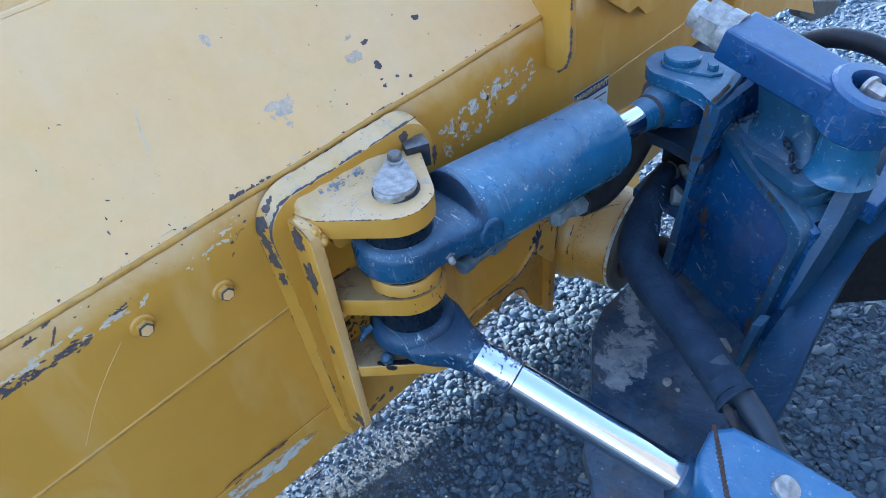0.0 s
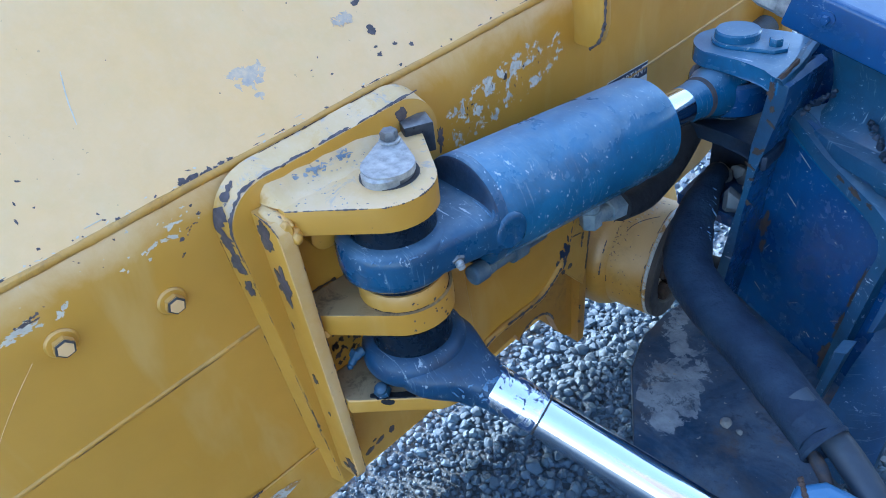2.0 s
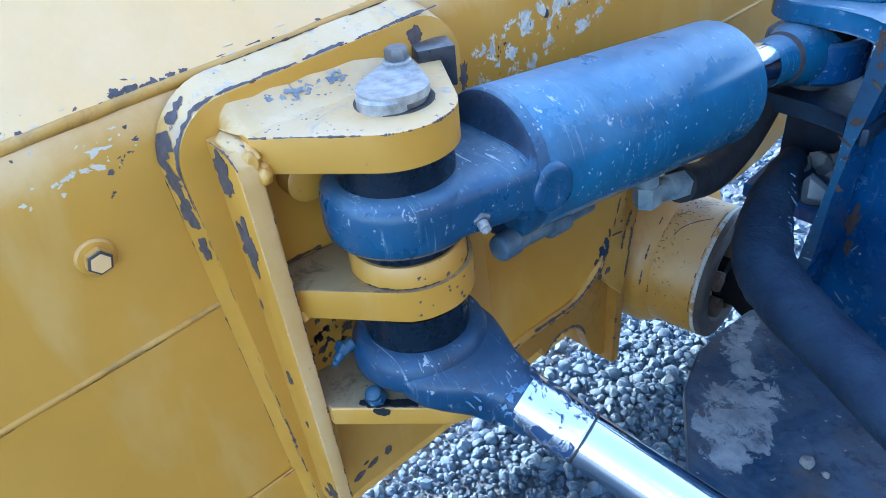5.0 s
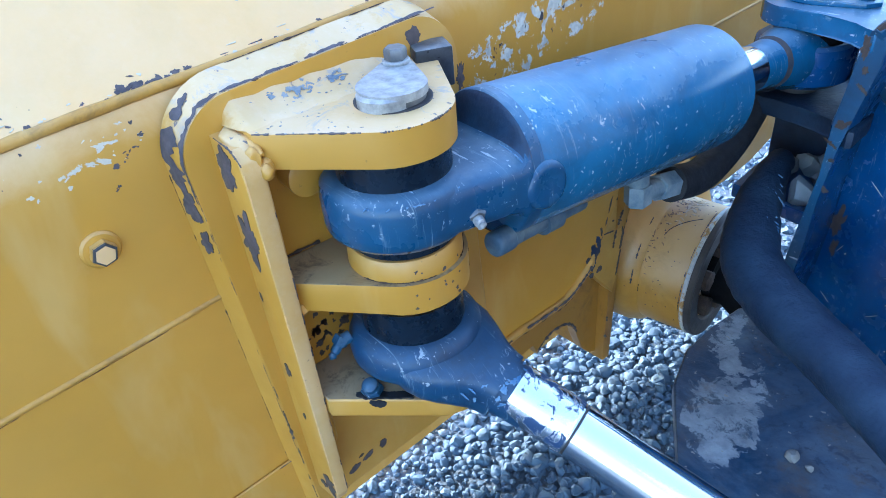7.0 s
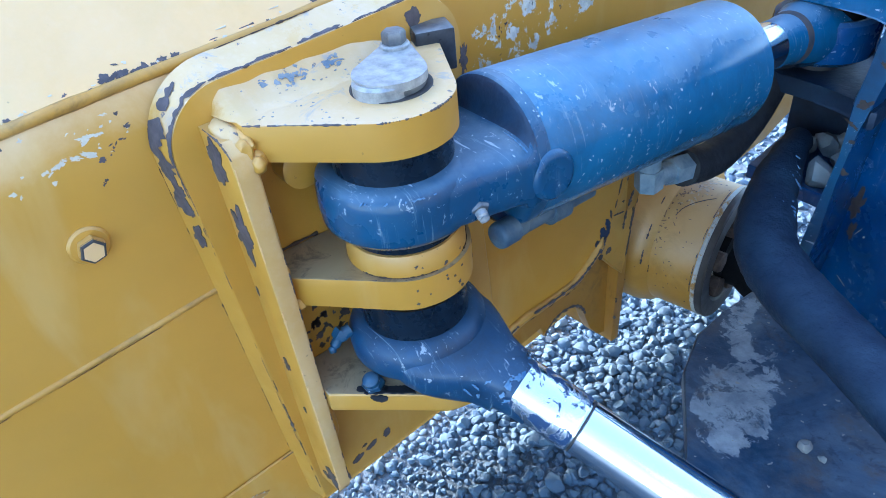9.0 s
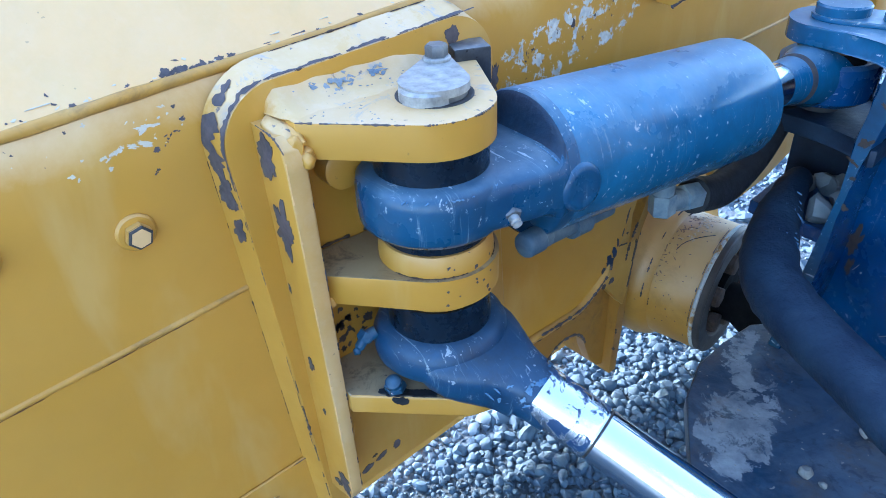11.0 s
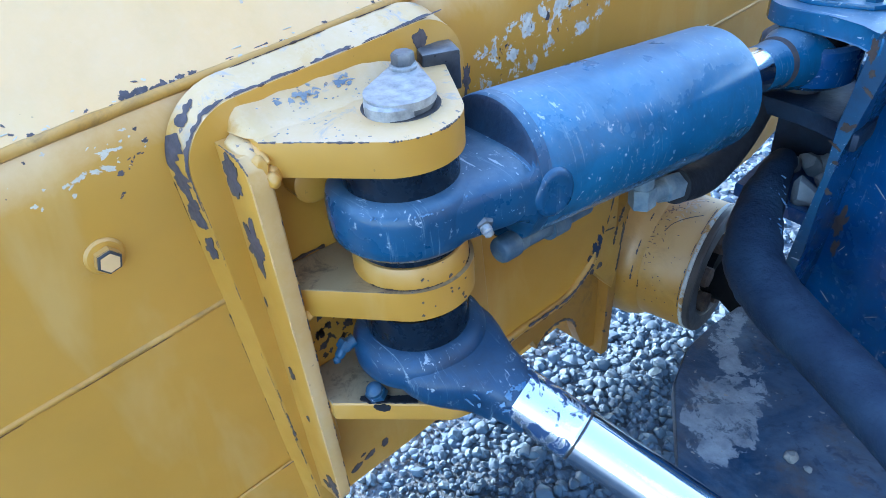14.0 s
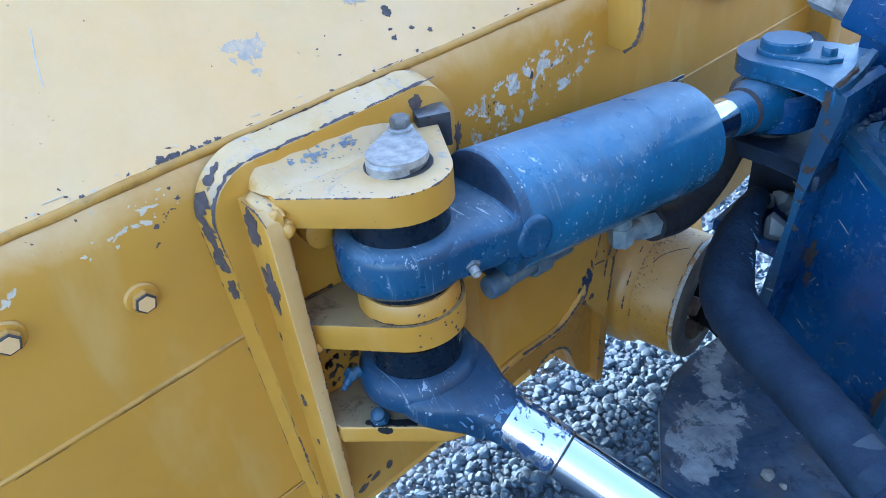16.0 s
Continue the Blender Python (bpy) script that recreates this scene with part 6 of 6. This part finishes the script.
# broken paint on the rim of the bracket
rt = [tilted(-0.0935, -0.098, 0.0368), tilted(-0.0935, 0.0, 0.0372), tilted(-0.0935, 0.09, 0.0372)]
edge_wear(bracket, rt, RUST, 0.0012, 41, 0.0, 60)
edge_wear(bracket, [tilted(-0.0668, -0.088, 0.0258), tilted(-0.0668, 0.0, 0.0262), tilted(-0.0668, 0.095, 0.0262)], RUST, 0.0010, 42, -0.15, 90)
edge_wear(bracket, [tilted(-0.0945, -0.149, -0.03), tilted(-0.0945, -0.149, -0.15), tilted(-0.0945, -0.149, -0.4)], RUST, 0.0009, 43, 0.1, 50)
edge_wear(bracket, [(-0.019, -0.117, 0.842), (-0.026, -0.1175, 0.8485), (-0.036, -0.1175, 0.852), (-0.06, -0.1175, 0.853)], CHIP, 0.0014, 45, -0.2, 60)
# dark brown flecks scattered over the bracket face behind the lower eye
r = random.Random(12)
soot = []
for k in range(34):
    y, z = r.gauss(-0.062, 0.014), r.gauss(0.622, 0.014)
    if 0.597 < z < 0.668 and -0.09 < y < -0.02:
        soot.append(((-0.0655, y, z), (1, 0, 0), r.uniform(3, 11), r.uniform(2, 7), r.uniform(0, 180)))
dapple(bracket, "grime", CHIP, "dark brown flecks", soot, 0.8)
for k, (y, z, w, h, a) in enumerate(((-0.023, 0.429, 11, 9, 35), (-0.045, 0.426, 13, 8, 25), (-0.0635, 0.420, 15, 9, 25), (-0.082, 0.402, 6, 15, 10), (-0.053, 0.433, 7, 3, 20))):
    on_blade("paint_chip", flake((-0.0654, y, z), (1, 0, 0), w, h, a, 620 + k, 0.0004, 0.45), CHIP, "", None, False)
smear = []
r = random.Random(5)
for k in range(70):
    t = r.random()
    x, y = -0.0595 + r.gauss(0, 0.0022), -0.075 + 0.095 * t
    keep = noise.noise(Vector((y * 55, 0.3, 1))) > -0.12
    if keep:
        smear.append(((x, y, 0.8668 - (x + 0.0595) * 0.85), (0.58, 0, 0.81), r.uniform(2.5, 8), r.uniform(1.5, 4.5) * (1.25 - 0.6 * t), r.uniform(-40, 40)))
dapple(bracket, "worn_patch", SMEAR, "blue-grey smear on the dusty plate", smear, 0.9)
# black grease round the nut on the lowest plate
for k, (x, y, w, h) in enumerate(((0.010, -0.064, 26, 11), (0.027, -0.047, 30, 9))):
    on_blade("grime", flake((x, y, 0.5945), (0, 0, 1), w, h, -44, 660 + k, 0.0012, 0.3), RUBBER, "black oily grime", bracket, False)
on_blade("grime", flake((0.0185, -0.0640, 0.590), (0.72, -0.694, 0), 15, 9, 0, 671, 0.0008, 0.3), RUBBER, "black oily grime", bracket, False)
# paint rubbed pale where the rod neck widens
rub = []
r = random.Random(8)
for k in range(46):
    u, th = r.uniform(0.072, 0.110), radians(r.gauss(78, 34))
    a = 0.0555 - (u - 0.045) * 0.5 if u < 0.09 else 0.0300
    nrm = (side_v * math.cos(th) * 0.6 + top_v * math.sin(th)).normalized()
    p = LP - Vector((0, 0, 0.005)) + LD * u + side_v * (a * math.cos(th)) + top_v * (0.0275 * abs(math.sin(th)) ** 0.7)
    rub.append((p, nrm, r.uniform(2, 8), r.uniform(1.5, 5), r.uniform(0, 180)))
RUBBED = plain("rubbed_blue", (0.045, 0.13, 0.26, 1), (0.16, 0.26, 0.36, 1), 120, (0.5, 0.65))
made = None
for k, (p, nrm, w, h, a) in enumerate(rub):
    b = flake(p, nrm, w, h, a, 700 + k, 0.0006, 0.9)
    made = b if made is None else merge(made, b)
tagged(attach(lower, "worn_patch", made, RUBBED), "paint rubbed pale blue", kind="stuff")
made = None
for k in range(22):
    a = radians(r.uniform(-70, 60))
    p, nrm = Vector((0.0625 * math.cos(a), 0.0625 * math.sin(a), 0.7995)), Vector((math.cos(a) * 0.7, math.sin(a) * 0.7, 0.7))
    b = flake(p, nrm, r.uniform(1.5, 5), r.uniform(0.5, 1.4), r.uniform(-25, 25), 760 + k, 0.0003, 0.9)
    made = b if made is None else merge(made, b)
tagged(attach(upper, "worn_patch", made, RUBBED), "paint rubbed pale along the edges", kind="stuff")
edge_wear(upper, RIDGE, RUBBED, 0.0011, 61, -0.25, 55, label="paint rubbed pale along the ridge")
# pale scuffs on the upper end of the sleeve
made = None
for k in range(60):
    t = r.random()
    c = Vector((0.062, 0.53, 0.576)).lerp(Vector((0.115, 0.40, 0.558)), t)
    out = (Vector((0.55, -0.35, 0.75)) + Vector((r.gauss(0, 0.35), r.gauss(0, 0.35), r.gauss(0, 0.2)))).normalized()
    b = flake(c + out * (0.0272 + 0.0062 * min(1.0, t * 1.6)), out, r.uniform(1.5, 9), r.uniform(0.7, 2.2), r.uniform(30, 120), 950 + k, 0.0012, 0.9)
    made = b if made is None else merge(made, b)
tagged(attach(sl, "worn_patch", made, RUBBED), "pale scuffs on the sleeve", kind="stuff")
# chips on the rounded nose of the middle plate and its bush
nose = []
for k in range(22):
    a, low = radians(r.uniform(-35, 70)), k % 3
    q, z = (0.0508, r.uniform(0.724, 0.733)) if low == 0 else (0.0548, r.uniform(0.695, 0.719))
    nose.append((Vector((q * math.cos(a), q * math.sin(a), z)), Vector((math.cos(a), math.sin(a), 0)), r.uniform(1.2, 5), r.uniform(1, 3), r.uniform(0, 180)))
dapple(bracket, "paint_chip", CHIP, "small dark chips", nose, 0.7)
